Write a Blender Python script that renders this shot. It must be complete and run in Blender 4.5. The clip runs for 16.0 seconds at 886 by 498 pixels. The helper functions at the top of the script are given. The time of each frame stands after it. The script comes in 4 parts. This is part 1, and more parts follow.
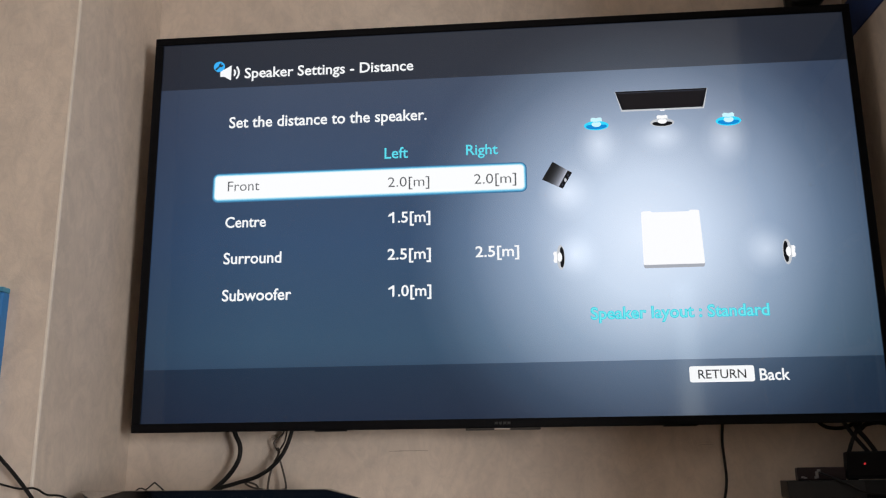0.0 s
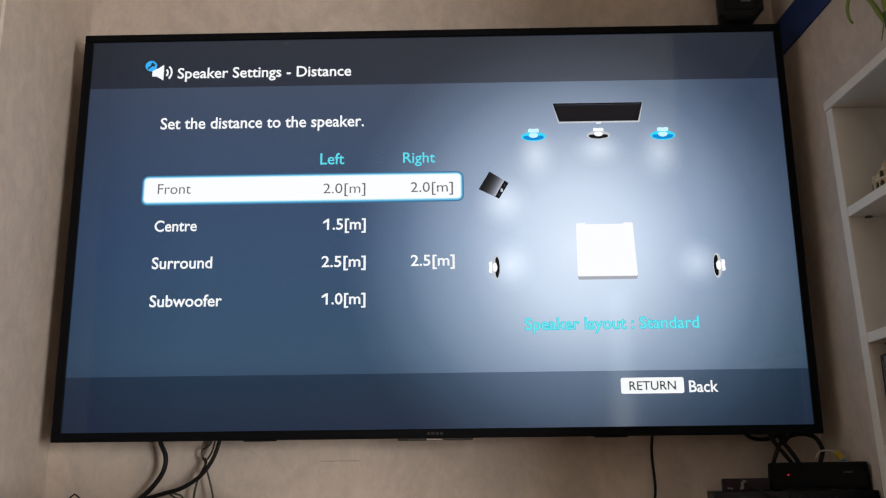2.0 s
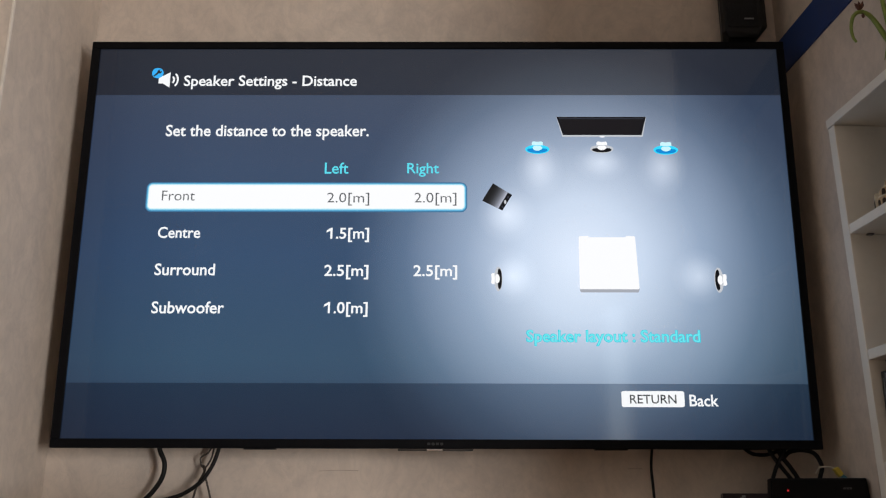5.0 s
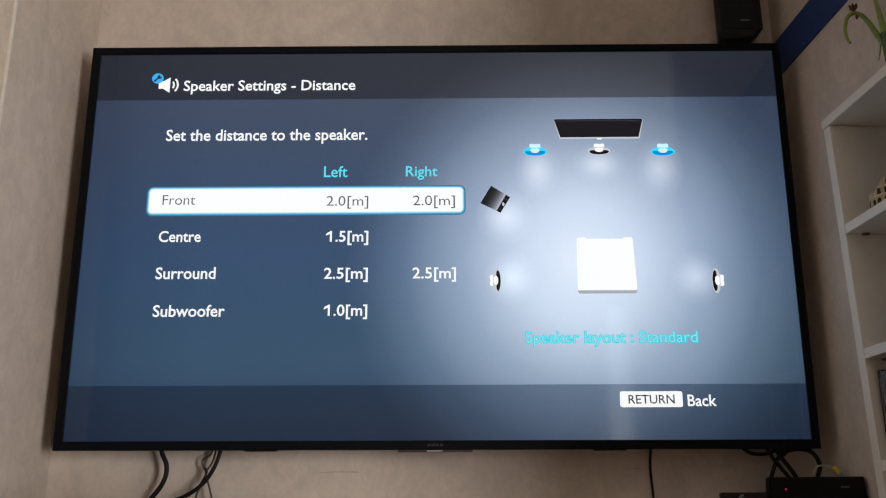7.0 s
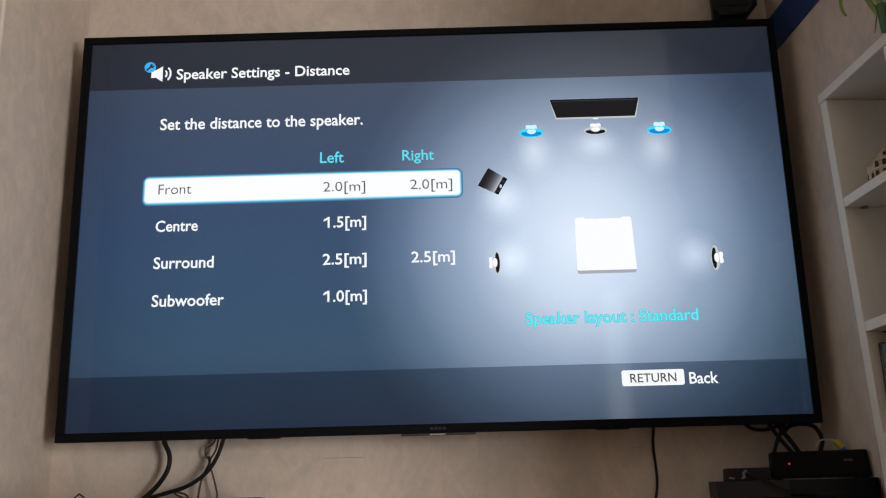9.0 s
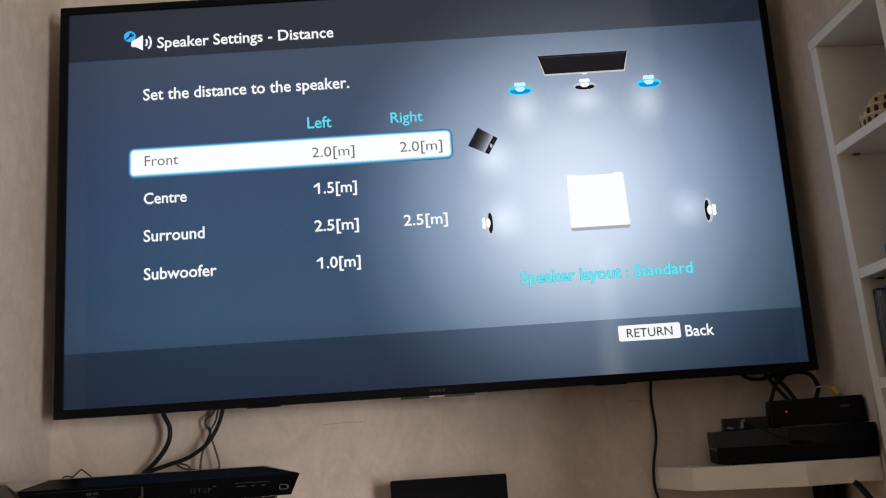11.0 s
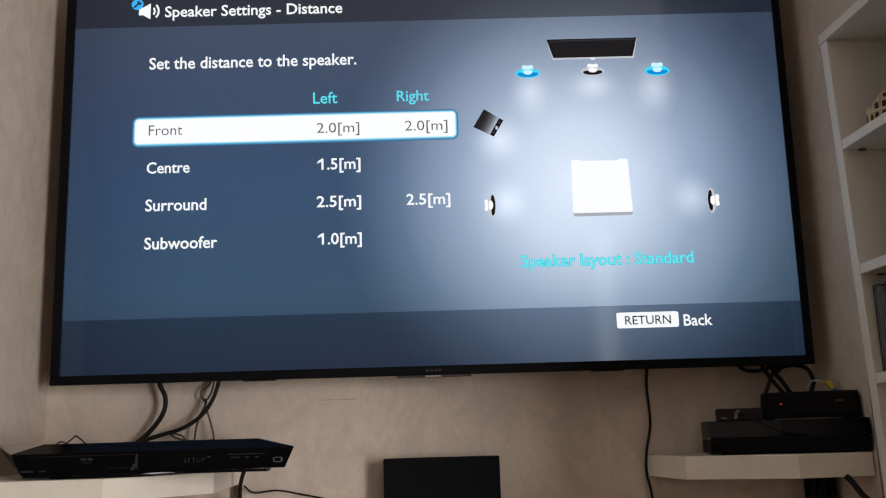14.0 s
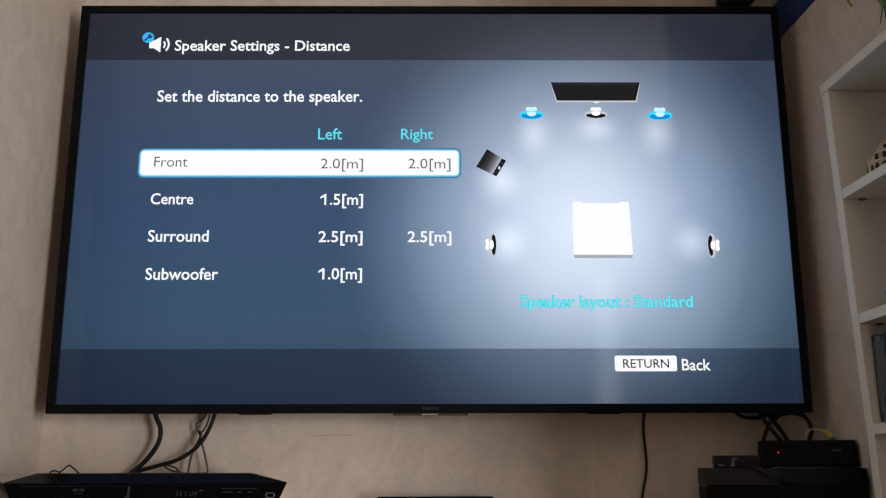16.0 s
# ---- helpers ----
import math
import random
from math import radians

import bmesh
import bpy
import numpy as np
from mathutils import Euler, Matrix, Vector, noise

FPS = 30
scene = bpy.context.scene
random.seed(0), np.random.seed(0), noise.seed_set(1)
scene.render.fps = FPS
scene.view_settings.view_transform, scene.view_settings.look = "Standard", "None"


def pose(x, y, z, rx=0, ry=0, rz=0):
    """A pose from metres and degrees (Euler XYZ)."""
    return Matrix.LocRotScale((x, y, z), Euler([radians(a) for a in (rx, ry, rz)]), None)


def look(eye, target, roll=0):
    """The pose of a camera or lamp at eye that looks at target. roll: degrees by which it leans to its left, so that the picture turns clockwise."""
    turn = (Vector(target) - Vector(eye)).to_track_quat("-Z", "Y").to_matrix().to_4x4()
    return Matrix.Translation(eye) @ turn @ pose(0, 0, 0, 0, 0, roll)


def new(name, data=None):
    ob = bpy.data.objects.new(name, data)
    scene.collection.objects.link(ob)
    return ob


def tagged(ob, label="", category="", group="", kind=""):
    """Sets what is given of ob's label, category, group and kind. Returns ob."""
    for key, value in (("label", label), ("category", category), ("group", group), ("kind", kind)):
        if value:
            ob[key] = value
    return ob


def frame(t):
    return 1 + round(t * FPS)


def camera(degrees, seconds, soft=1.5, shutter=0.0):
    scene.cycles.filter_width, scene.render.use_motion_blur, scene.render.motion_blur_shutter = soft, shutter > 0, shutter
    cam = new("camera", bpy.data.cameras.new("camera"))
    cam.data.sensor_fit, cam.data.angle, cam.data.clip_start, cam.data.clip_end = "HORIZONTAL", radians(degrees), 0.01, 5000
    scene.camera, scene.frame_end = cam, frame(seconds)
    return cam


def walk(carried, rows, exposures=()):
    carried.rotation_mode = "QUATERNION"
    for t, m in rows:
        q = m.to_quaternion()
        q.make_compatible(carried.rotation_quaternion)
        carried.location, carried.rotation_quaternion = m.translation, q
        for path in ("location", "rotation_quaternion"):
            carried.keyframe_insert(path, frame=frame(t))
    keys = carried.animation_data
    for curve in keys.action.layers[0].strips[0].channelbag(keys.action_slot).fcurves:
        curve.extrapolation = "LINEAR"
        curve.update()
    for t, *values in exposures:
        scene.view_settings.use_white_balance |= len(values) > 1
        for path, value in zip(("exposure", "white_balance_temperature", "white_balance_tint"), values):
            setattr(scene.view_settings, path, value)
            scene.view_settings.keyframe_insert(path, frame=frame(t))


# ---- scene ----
LENS = 52.7
cam = camera(LENS, 16.0, soft=1.2)
PATH = [
    (0.0, (0.0334, -1.7162, 1.1055), (-0.1271, 0.2136, 1.6058), -0.60),
    (0.5, (0.0442, -1.7114, 1.1078), (-0.0624, 0.2205, 1.6143), -0.66),
    (1.0, (0.0333, -1.7086, 1.1082), (-0.0396, 0.2232, 1.6210), -1.87),
    (1.5, (0.0429, -1.7084, 1.1184), (-0.0075, 0.2259, 1.6240), -1.38),
    (2.0, (0.0388, -1.7057, 1.1173), (0.0161, 0.2287, 1.6250), -0.66),
    (2.5, (0.0316, -1.7070, 1.1174), (0.0185, 0.2264, 1.6292), -0.12),
    (3.0, (0.0278, -1.7034, 1.1126), (0.0186, 0.2226, 1.6516), 0.10),
    (3.5, (0.0319, -1.7095, 1.1120), (0.0218, 0.2179, 1.6458), -0.07),
    (4.0, (0.0291, -1.7070, 1.1152), (0.0150, 0.2214, 1.6453), 0.11),
    (6.5, (0.0225, -1.7170, 1.1002), (0.0116, 0.2053, 1.6522), 0.19),
    (7.0, (0.0313, -1.7201, 1.1076), (0.0139, 0.2051, 1.6494), -0.15),
    (7.5, (0.0324, -1.7161, 1.1033), (0.0132, 0.2091, 1.6447), -0.36),
    (8.0, (0.0325, -1.7135, 1.1017), (0.0103, 0.2118, 1.6430), -0.48),
    (8.5, (0.0305, -1.7117, 1.1050), (0.0083, 0.2194, 1.6251), -0.90),
    (9.0, (0.0239, -1.7128, 1.0984), (0.0174, 0.2190, 1.6161), -1.53),
    (9.2, (0.0221, -1.7082, 1.0994), (0.0179, 0.2279, 1.6009), -1.77),
    (11.3, (0.0110, -1.7050, 1.1060), (0.0307, 0.2488, 1.5347), -3.89),
    (11.5, (0.0110, -1.7058, 1.1040), (0.0299, 0.2470, 1.5354), -3.89),
    (12.0, (0.0146, -1.7009, 1.1051), (0.0307, 0.2541, 1.5265), -3.66),
    (12.5, (0.0175, -1.6971, 1.0969), (0.0261, 0.2574, 1.5211), -3.53),
    (13.0, (0.0112, -1.7025, 1.0977), (0.0285, 0.2564, 1.5008), -3.25),
    (13.5, (0.0149, -1.7037, 1.0978), (0.0184, 0.2546, 1.5039), -1.89),
    (14.0, (0.0071, -1.7015, 1.0975), (0.0268, 0.2587, 1.4938), -1.68),
    (14.5, (0.0080, -1.7028, 1.0912), (0.0235, 0.2576, 1.4868), -1.47),
    (15.0, (0.0148, -1.7045, 1.0930), (0.0193, 0.2532, 1.5019), -0.35),
    (15.5, (0.0180, -1.7120, 1.0979), (0.0183, 0.2393, 1.5365), -0.10),
    (16.0, (0.0134, -1.7085, 1.1042), (0.0264, 0.2353, 1.5745), -0.12),
]
walk(cam, [(t, look(eye, target, roll)) for t, eye, target, roll in PATH])

# ---- light: a dim living room by day, lit from a large side window, a narrow window behind the viewer and an added fill from the left ----
world = bpy.data.worlds.new("sky")
scene.world = world
world.use_nodes = True
wn = world.node_tree.nodes
sky = wn.new("ShaderNodeTexSky")
sky.sky_type, sky.sun_disc, sky.sun_elevation, sky.sun_rotation = "NISHITA", False, radians(35), radians(200)
world.node_tree.links.new(sky.outputs[0], wn["Background"].inputs[0])
wn["Background"].inputs[1].default_value = 0.1


def area_lamp(name, eye, target, width, height, watts, colour):
    data = bpy.data.lights.new(name, "AREA")
    data.shape, data.size, data.size_y, data.energy, data.color = "RECTANGLE", width, height, watts, colour
    ob = new(name, data)
    ob.matrix_world = look(eye, target)
    return ob


area_lamp("window_fill_light", (2.02, -3.00, 1.15), (-0.4, 0.1, 1.18), 0.78, 1.36, 88, (1.0, 0.97, 0.96))
# weak fill from the left, added to brighten the niche's side wall
area_lamp("window_fill_light", (-2.47, -1.25, 1.72), (0.77, -0.15, 1.80), 0.86, 0.74, 2.6, (0.90, 0.98, 1.0))
area_lamp("window_fill_light", (1.035, -3.66, 1.45), (0.8, 0.0, 1.40), 0.12, 1.2, 0.95, (0.88, 0.94, 1.0))

# ---- materials ----


def lin(r, g, b):
    f = lambda c: (c / 255 / 12.92) if c <= 10 else ((c / 255 + 0.055) / 1.055) ** 2.4
    return (f(r), f(g), f(b), 1)


def mat(name, base, rough=0.6, metal=0.0, vary=0.12, scale=30.0, bump=0.0, bump_scale=200.0, spec=0.5, big=2.5, coat=0.0):
    """A surface with fine grain and broad unevenness."""
    m = bpy.data.materials.new(name)
    m.use_nodes = True
    nt = m.node_tree
    n, l = nt.nodes, nt.links
    p = n["Principled BSDF"]
    p.inputs["Roughness"].default_value, p.inputs["Metallic"].default_value = rough, metal
    p.inputs["Specular IOR Level"].default_value = spec
    p.inputs["Coat Weight"].default_value = coat
    co = n.new("ShaderNodeTexCoord")
    fine, broad = n.new("ShaderNodeTexNoise"), n.new("ShaderNodeTexNoise")
    fine.inputs["Scale"].default_value, broad.inputs["Scale"].default_value = scale, big
    fine.inputs["Detail"].default_value = 6
    broad.inputs["Detail"].default_value = 4
    add = n.new("ShaderNodeMath")
    add.operation = "ADD"
    mix = n.new("ShaderNodeMix")
    mix.data_type = "RGBA"
    rng = n.new("ShaderNodeMapRange")
    for t in (fine, broad):
        l.new(co.outputs["Object"], t.inputs["Vector"])
    l.new(fine.outputs[0], add.inputs[0])
    l.new(broad.outputs[0], add.inputs[1])
    l.new(add.outputs[0], rng.inputs[0])
    rng.inputs[1].default_value, rng.inputs[2].default_value = 0.7, 1.3
    l.new(rng.outputs[0], mix.inputs[0])
    mix.inputs[6].default_value = (*[c * (1 - vary) for c in base[:3]], 1)
    mix.inputs[7].default_value = (*[min(1, c * (1 + vary)) for c in base[:3]], 1)
    l.new(mix.outputs[2], p.inputs["Base Color"])
    rr = n.new("ShaderNodeMapRange")
    l.new(fine.outputs[0], rr.inputs[0])
    rr.inputs[3].default_value, rr.inputs[4].default_value = max(0.02, rough * 0.85), min(1, rough * 1.15)
    l.new(rr.outputs[0], p.inputs["Roughness"])
    if bump:
        g = n.new("ShaderNodeTexNoise")
        g.inputs["Scale"].default_value = bump_scale
        l.new(co.outputs["Object"], g.inputs["Vector"])
        b = n.new("ShaderNodeBump")
        b.inputs["Strength"].default_value, b.inputs["Distance"].default_value = bump, 0.002
        l.new(g.outputs[0], b.inputs["Height"])
        l.new(b.outputs[0], p.inputs["Normal"])
    return m


def wallpaper(name, base):
    """Beige embossed wallpaper with a cloudy, brushed pattern that runs up the wall."""
    m = bpy.data.materials.new(name)
    m.use_nodes = True
    n, l = m.node_tree.nodes, m.node_tree.links
    p = n["Principled BSDF"]
    p.inputs["Roughness"].default_value = 0.75
    p.inputs["Specular IOR Level"].default_value = 0.3
    co = n.new("ShaderNodeTexCoord")
    mp = n.new("ShaderNodeMapping")
    mp.inputs["Scale"].default_value = (1.7, 1.7, 1.25)
    l.new(co.outputs["Object"], mp.inputs["Vector"])
    a, b, c = (n.new("ShaderNodeTexNoise") for _ in range(3))
    for t, s, d, dis in ((a, 7.0, 5, 1.6), (b, 26.0, 6, 1.0), (c, 240.0, 2, 0.0)):
        t.inputs["Scale"].default_value, t.inputs["Detail"].default_value, t.inputs["Distortion"].default_value = s, d, dis
        l.new(mp.outputs[0], t.inputs["Vector"])
    ramp = n.new("ShaderNodeValToRGB")
    r, g, bl = base
    ramp.color_ramp.elements[0].position, ramp.color_ramp.elements[0].color = 0.36, (r * 0.89, g * 0.895, bl * 0.905, 1)
    ramp.color_ramp.elements[1].position, ramp.color_ramp.elements[1].color = 0.62, (r * 1.06, g * 1.06, bl * 1.06, 1)
    av = n.new("ShaderNodeMix")
    av.inputs[0].default_value = 0.3
    l.new(a.outputs[0], av.inputs[2])
    l.new(b.outputs[0], av.inputs[3])
    l.new(av.outputs[0], ramp.inputs[0])
    v = n.new("ShaderNodeTexNoise")
    v.inputs["Scale"].default_value, v.inputs["Detail"].default_value, v.inputs["Distortion"].default_value = 11.0, 4, 2.2
    l.new(mp.outputs[0], v.inputs["Vector"])
    vr = n.new("ShaderNodeValToRGB")
    vr.color_ramp.elements[0].position, vr.color_ramp.elements[0].color = 0.43, (1, 1, 1, 1)
    vr.color_ramp.elements[1].position, vr.color_ramp.elements[1].color = 0.57, (1, 1, 1, 1)
    vr.color_ramp.elements.new(0.50).color = (0.945, 0.95, 0.96, 1)
    l.new(v.outputs[0], vr.inputs[0])
    mu = n.new("ShaderNodeMix")
    mu.data_type, mu.blend_type = "RGBA", "MULTIPLY"
    mu.inputs[0].default_value = 1.0
    l.new(ramp.outputs[0], mu.inputs[6])
    l.new(vr.outputs[0], mu.inputs[7])
    l.new(mu.outputs[2], p.inputs["Base Color"])
    h = n.new("ShaderNodeMix")
    h.inputs[0].default_value = 0.25
    l.new(b.outputs[0], h.inputs[2])
    l.new(c.outputs[0], h.inputs[3])
    bp = n.new("ShaderNodeBump")
    bp.inputs["Strength"].default_value, bp.inputs["Distance"].default_value = 0.35, 0.003
    l.new(h.outputs[0], bp.inputs["Height"])
    l.new(bp.outputs[0], p.inputs["Normal"])
    return m


def glow(name, rgb, strength=1.0):
    """A lit part of a display."""
    m = bpy.data.materials.new(name)
    m.use_nodes = True
    p = m.node_tree.nodes["Principled BSDF"]
    p.inputs["Base Color"].default_value = (0.01, 0.01, 0.01, 1)
    p.inputs["Roughness"].default_value = 0.3
    p.inputs["Specular IOR Level"].default_value = 0.08
    p.inputs["Emission Color"].default_value = lin(*rgb)
    p.inputs["Emission Strength"].default_value = strength
    return m


M_WALL = wallpaper("wallpaper", (0.59, 0.497, 0.415))
M_EDGE_LIGHT = mat("pale_edge_highlight", (0.70, 0.63, 0.55), 0.7, vary=0.08, scale=60, bump=0.2)
M_CEIL = mat("ceiling_paint", (0.75, 0.72, 0.67), 0.9, vary=0.03)
M_FLOOR = mat("floor_laminate", (0.15, 0.10, 0.065), 0.45, vary=0.25, scale=12)
M_WHITE = mat("white_laminate", (0.74, 0.70, 0.63), 0.45, vary=0.03, scale=60, bump=0.05)
M_SHELF = mat("white_shelf_board", (0.76, 0.70, 0.60), 0.5, vary=0.05, scale=40, bump=0.06)
M_BEZEL = mat("black_bezel", (0.005, 0.005, 0.006), 0.5, spec=0.06, vary=0.2, scale=80, bump=0.05, bump_scale=600)
M_CASE = mat("matt_black_plastic", (0.0065, 0.0065, 0.007), 0.6, vary=0.25, scale=60, bump=0.1, bump_scale=700, spec=0.1)
M_GLOSS = mat("gloss_black_plastic", (0.003, 0.003, 0.0035), 0.18, vary=0.3, scale=50, spec=0.06)
M_SATIN = mat("satin_black_plastic", (0.013, 0.0128, 0.0130), 0.5, vary=0.2, scale=60, bump=0.1, bump_scale=700, spec=0.2)
M_FACET = mat("reflection_facet", (0.40, 0.38, 0.36), 0.16, 1.0, vary=0.15, scale=50)
M_PLAYER = mat("polished_black_shell", (0.003, 0.003, 0.0035), 0.18, vary=0.3, scale=50, spec=0.06)
M_CLOTH = mat("speaker_cloth", (0.008, 0.008, 0.009), 0.85, vary=0.3, scale=300, bump=0.3, bump_scale=900, spec=0.05)
M_MESH = mat("dark_grille_cloth", (0.017, 0.017, 0.018), 0.8, vary=0.3, scale=300, bump=0.3, bump_scale=900, spec=0.1)
M_CABLE = mat("black_rubber", (0.007, 0.0065, 0.0065), 0.55, vary=0.2, spec=0.2)
M_GREYC = mat("dark_grey_wire", (0.050, 0.038, 0.030), 0.5, vary=0.2)
M_SHINE = mat("chrome_highlight", (0.75, 0.75, 0.76), 0.15, 1.0, vary=0.05)
M_PEG = mat("grey_peg", (0.10, 0.095, 0.09), 0.5, vary=0.1)
M_TRIM = mat("dark_brushed_metal", (0.07, 0.066, 0.063), 0.35, 0.8, vary=0.1)
M_EDGE_GLINT = mat("edge_reflection", (0.028, 0.027, 0.027), 0.3, vary=0.3, scale=60)
M_SILVER = mat("silver_print", (0.17, 0.17, 0.175), 0.5, vary=0.1)
M_DIM = mat("grey_print", (0.013, 0.013, 0.014), 0.5, vary=0.1)
M_BLUE = mat("blue_paint", (0.010, 0.034, 0.14), 0.6, vary=0.18, scale=25, bump=0.1)
M_BLUE2 = mat("blue_panel", (0.02, 0.16, 0.42), 0.5, vary=0.12, scale=20)
M_TEAL = mat("pale_blue_edge", (0.05, 0.22, 0.34), 0.5, vary=0.1)
M_YELLOW = mat("yellow_plastic", (0.55, 0.42, 0.05), 0.4, vary=0.1)
M_CREAM = mat("white_cable", (0.6, 0.57, 0.5), 0.5, vary=0.1)
M_STONE = mat("painted_resin_stone", (0.50, 0.36, 0.21), 0.7, vary=0.25, scale=90, bump=0.4, bump_scale=400)
M_STONE2 = mat("pale_resin_stone", (0.62, 0.55, 0.42), 0.7, vary=0.2, scale=90, bump=0.4, bump_scale=400)
M_GREEN = mat("green_resin_base", (0.07, 0.10, 0.035), 0.7, vary=0.25, scale=90)
M_HOLE = mat("dark_arch", (0.035, 0.018, 0.008), 0.9, vary=0.2)
M_STEM = mat("green_stem", (0.20, 0.27, 0.045), 0.5, vary=0.25, scale=60)
M_BUD = mat("brown_bud", (0.10, 0.03, 0.015), 0.7, vary=0.3, scale=80)
M_GLASS = mat("green_vase_glaze", (0.05, 0.12, 0.05), 0.15, vary=0.1)
M_SCUFF = mat("wall_scuff", (0.46, 0.385, 0.32), 0.9, vary=0.2)
M_SPINES = [mat("dark_spine", (0.012, 0.012, 0.014), 0.25, vary=0.2), mat("grey_spine", (0.10, 0.10, 0.105), 0.3, vary=0.2), mat("brown_spine", (0.05, 0.03, 0.022), 0.35, vary=0.2)]
G_WHITE = glow("lit_white", (252, 253, 255))
G_TEXT = glow("lit_text", (248, 250, 252))
G_CYAN = glow("lit_cyan", (95, 222, 240))
G_CYAN2 = glow("lit_teal", (36, 200, 222))
G_GREY = glow("lit_grey_text", (92, 94, 98))
G_DARK = glow("lit_dark_text", (40, 42, 46))
G_BLACK = glow("lit_black", (16, 17, 22))
G_NAVY = glow("lit_dark_grey", (58, 62, 74))
G_SHADE = glow("lit_light_grey", (196, 200, 206))
G_BLUE = glow("lit_blue", (56, 176, 246))
G_LED = glow("red_lamp", (225, 50, 55), 0.9)
G_SEG = glow("display_segments", (105, 108, 112), 0.22)


def screen_material():
    """The lit picture behind the menu: dark blue with a pale pool of light and softer spots, a darker strip above and below."""
    m = bpy.data.materials.new("lit_screen")
    m.use_nodes = True
    n, l = m.node_tree.nodes, m.node_tree.links
    p = n["Principled BSDF"]
    p.inputs["Base Color"].default_value = (0.004, 0.004, 0.005, 1)
    p.inputs["Roughness"].default_value = 0.085
    p.inputs["Specular IOR Level"].default_value = 0.42
    co = n.new("ShaderNodeTexCoord")
    sep = n.new("ShaderNodeSeparateXYZ")
    l.new(co.outputs["Object"], sep.inputs[0])

    def math_node(op, a, b=None, clamp=False):
        k = n.new("ShaderNodeMath")
        k.operation, k.use_clamp = op, clamp
        for i, v in enumerate((a, b)):
            if v is None:
                continue
            if isinstance(v, (int, float)):
                k.inputs[i].default_value = v
            else:
                l.new(v, k.inputs[i])
        return k.outputs[0]

    def spot(u, v, ru, rv):
        dx = math_node("DIVIDE", math_node("SUBTRACT", sep.outputs[0], u), ru)
        dz = math_node("DIVIDE", math_node("SUBTRACT", sep.outputs[2], v), rv)
        return math_node("SQRT", math_node("ADD", math_node("MULTIPLY", dx, dx), math_node("MULTIPLY", dz, dz)))

    def ramp(fac, stops):
        k = n.new("ShaderNodeValToRGB")
        e = k.color_ramp.elements
        while len(e) < len(stops):
            e.new(0.5)
        for el, (pos, c) in zip(e, stops):
            el.position, el.color = pos, c
        l.new(fac, k.inputs[0])
        return k.outputs[0]

    def blend(kind, fac, a, b):
        k = n.new("ShaderNodeMix")
        k.data_type, k.blend_type = "RGBA", kind
        for i, v in ((0, fac), (6, a), (7, b)):
            if isinstance(v, (int, float, tuple)):
                k.inputs[i].default_value = v
            else:
                l.new(v, k.inputs[i])
        return k.outputs[2]

    up = math_node("DIVIDE", sep.outputs[2], 0.833)
    base = ramp(up, [(0.0, lin(48, 64, 88)), (0.2, lin(53, 80, 105)), (0.45, lin(53, 78, 109)), (0.75, lin(57, 73, 99)), (1.0, lin(64, 74, 92))])
    pool = spot(0.290, 0.365, 0.47, 0.49)
    lit = ramp(pool, [(0.0, (0.73, 0.79, 0.87, 1)), (0.25, (0.555, 0.625, 0.72, 1)), (0.5, (0.250, 0.302, 0.378, 1)), (0.75, (0.070, 0.093, 0.124, 1)), (0.9, (0.018, 0.023, 0.030, 1)), (1.0, (0.0, 0.0, 0.0, 1))])
    col = blend("ADD", 1.0, base, lit)
    edge = ramp(math_node("ADD", math_node("DIVIDE", sep.outputs[0], 1.414), 0.5), [(0.0, (0.60, 0.63, 0.68, 1)), (0.07, (0.82, 0.84, 0.87, 1)), (0.17, (1, 1, 1, 1)), (0.88, (1, 1, 1, 1)), (1.0, (0.78, 0.78, 0.78, 1))])
    side = ramp(spot(0.66, 0.30, 0.30, 0.40), [(0.0, (0.030, 0.034, 0.034, 1)), (0.5, (0.018, 0.020, 0.020, 1)), (1.0, (0, 0, 0, 1))])
    col = blend("ADD", 1.0, col, side)
    col = blend("MULTIPLY", 1.0, col, edge)
    for u, v, ru, rv, s in ((0.208, 0.556, 0.050, 0.066, 0.26), (0.334, 0.567, 0.058, 0.042, 0.26), (0.456, 0.556, 0.052, 0.066, 0.26),
                            (0.140, 0.457, 0.060, 0.060, 0.30), (0.150, 0.330, 0.054, 0.058, 0.26), (0.516, 0.330, 0.056, 0.058, 0.26)):
        k = ramp(spot(u, v, ru, rv), [(0.0, (s, s, s, 1)), (0.35, (s * 0.6, s * 0.6, s * 0.6, 1)), (0.7, (s * 0.16, s * 0.16, s * 0.16, 1)), (1.0, (0, 0, 0, 1))])
        col = blend("ADD", 1.0, col, k)
    head = math_node("GREATER_THAN", sep.outputs[2], 0.7135)
    foot = math_node("LESS_THAN", sep.outputs[2], 0.1214)
    col = blend("MIX", head, col, blend("MULTIPLY", 1.0, col, (0.385, 0.36, 0.345, 1)))
    col = blend("MIX", foot, col, blend("MULTIPLY", 1.0, col, (0.39, 0.445, 0.505, 1)))
    l.new(col, p.inputs["Emission Color"])
    p.inputs["Emission Strength"].default_value = 1.0
    return m


M_SCREEN = screen_material()

# ---- building helpers ----


def thing(name, at, label, category, group="", rx=0, ry=0, rz=0):
    ob = new(name)
    ob.empty_display_size = 0.05
    ob.matrix_world = pose(*at, rx, ry, rz)
    return tagged(ob, label, category, group)


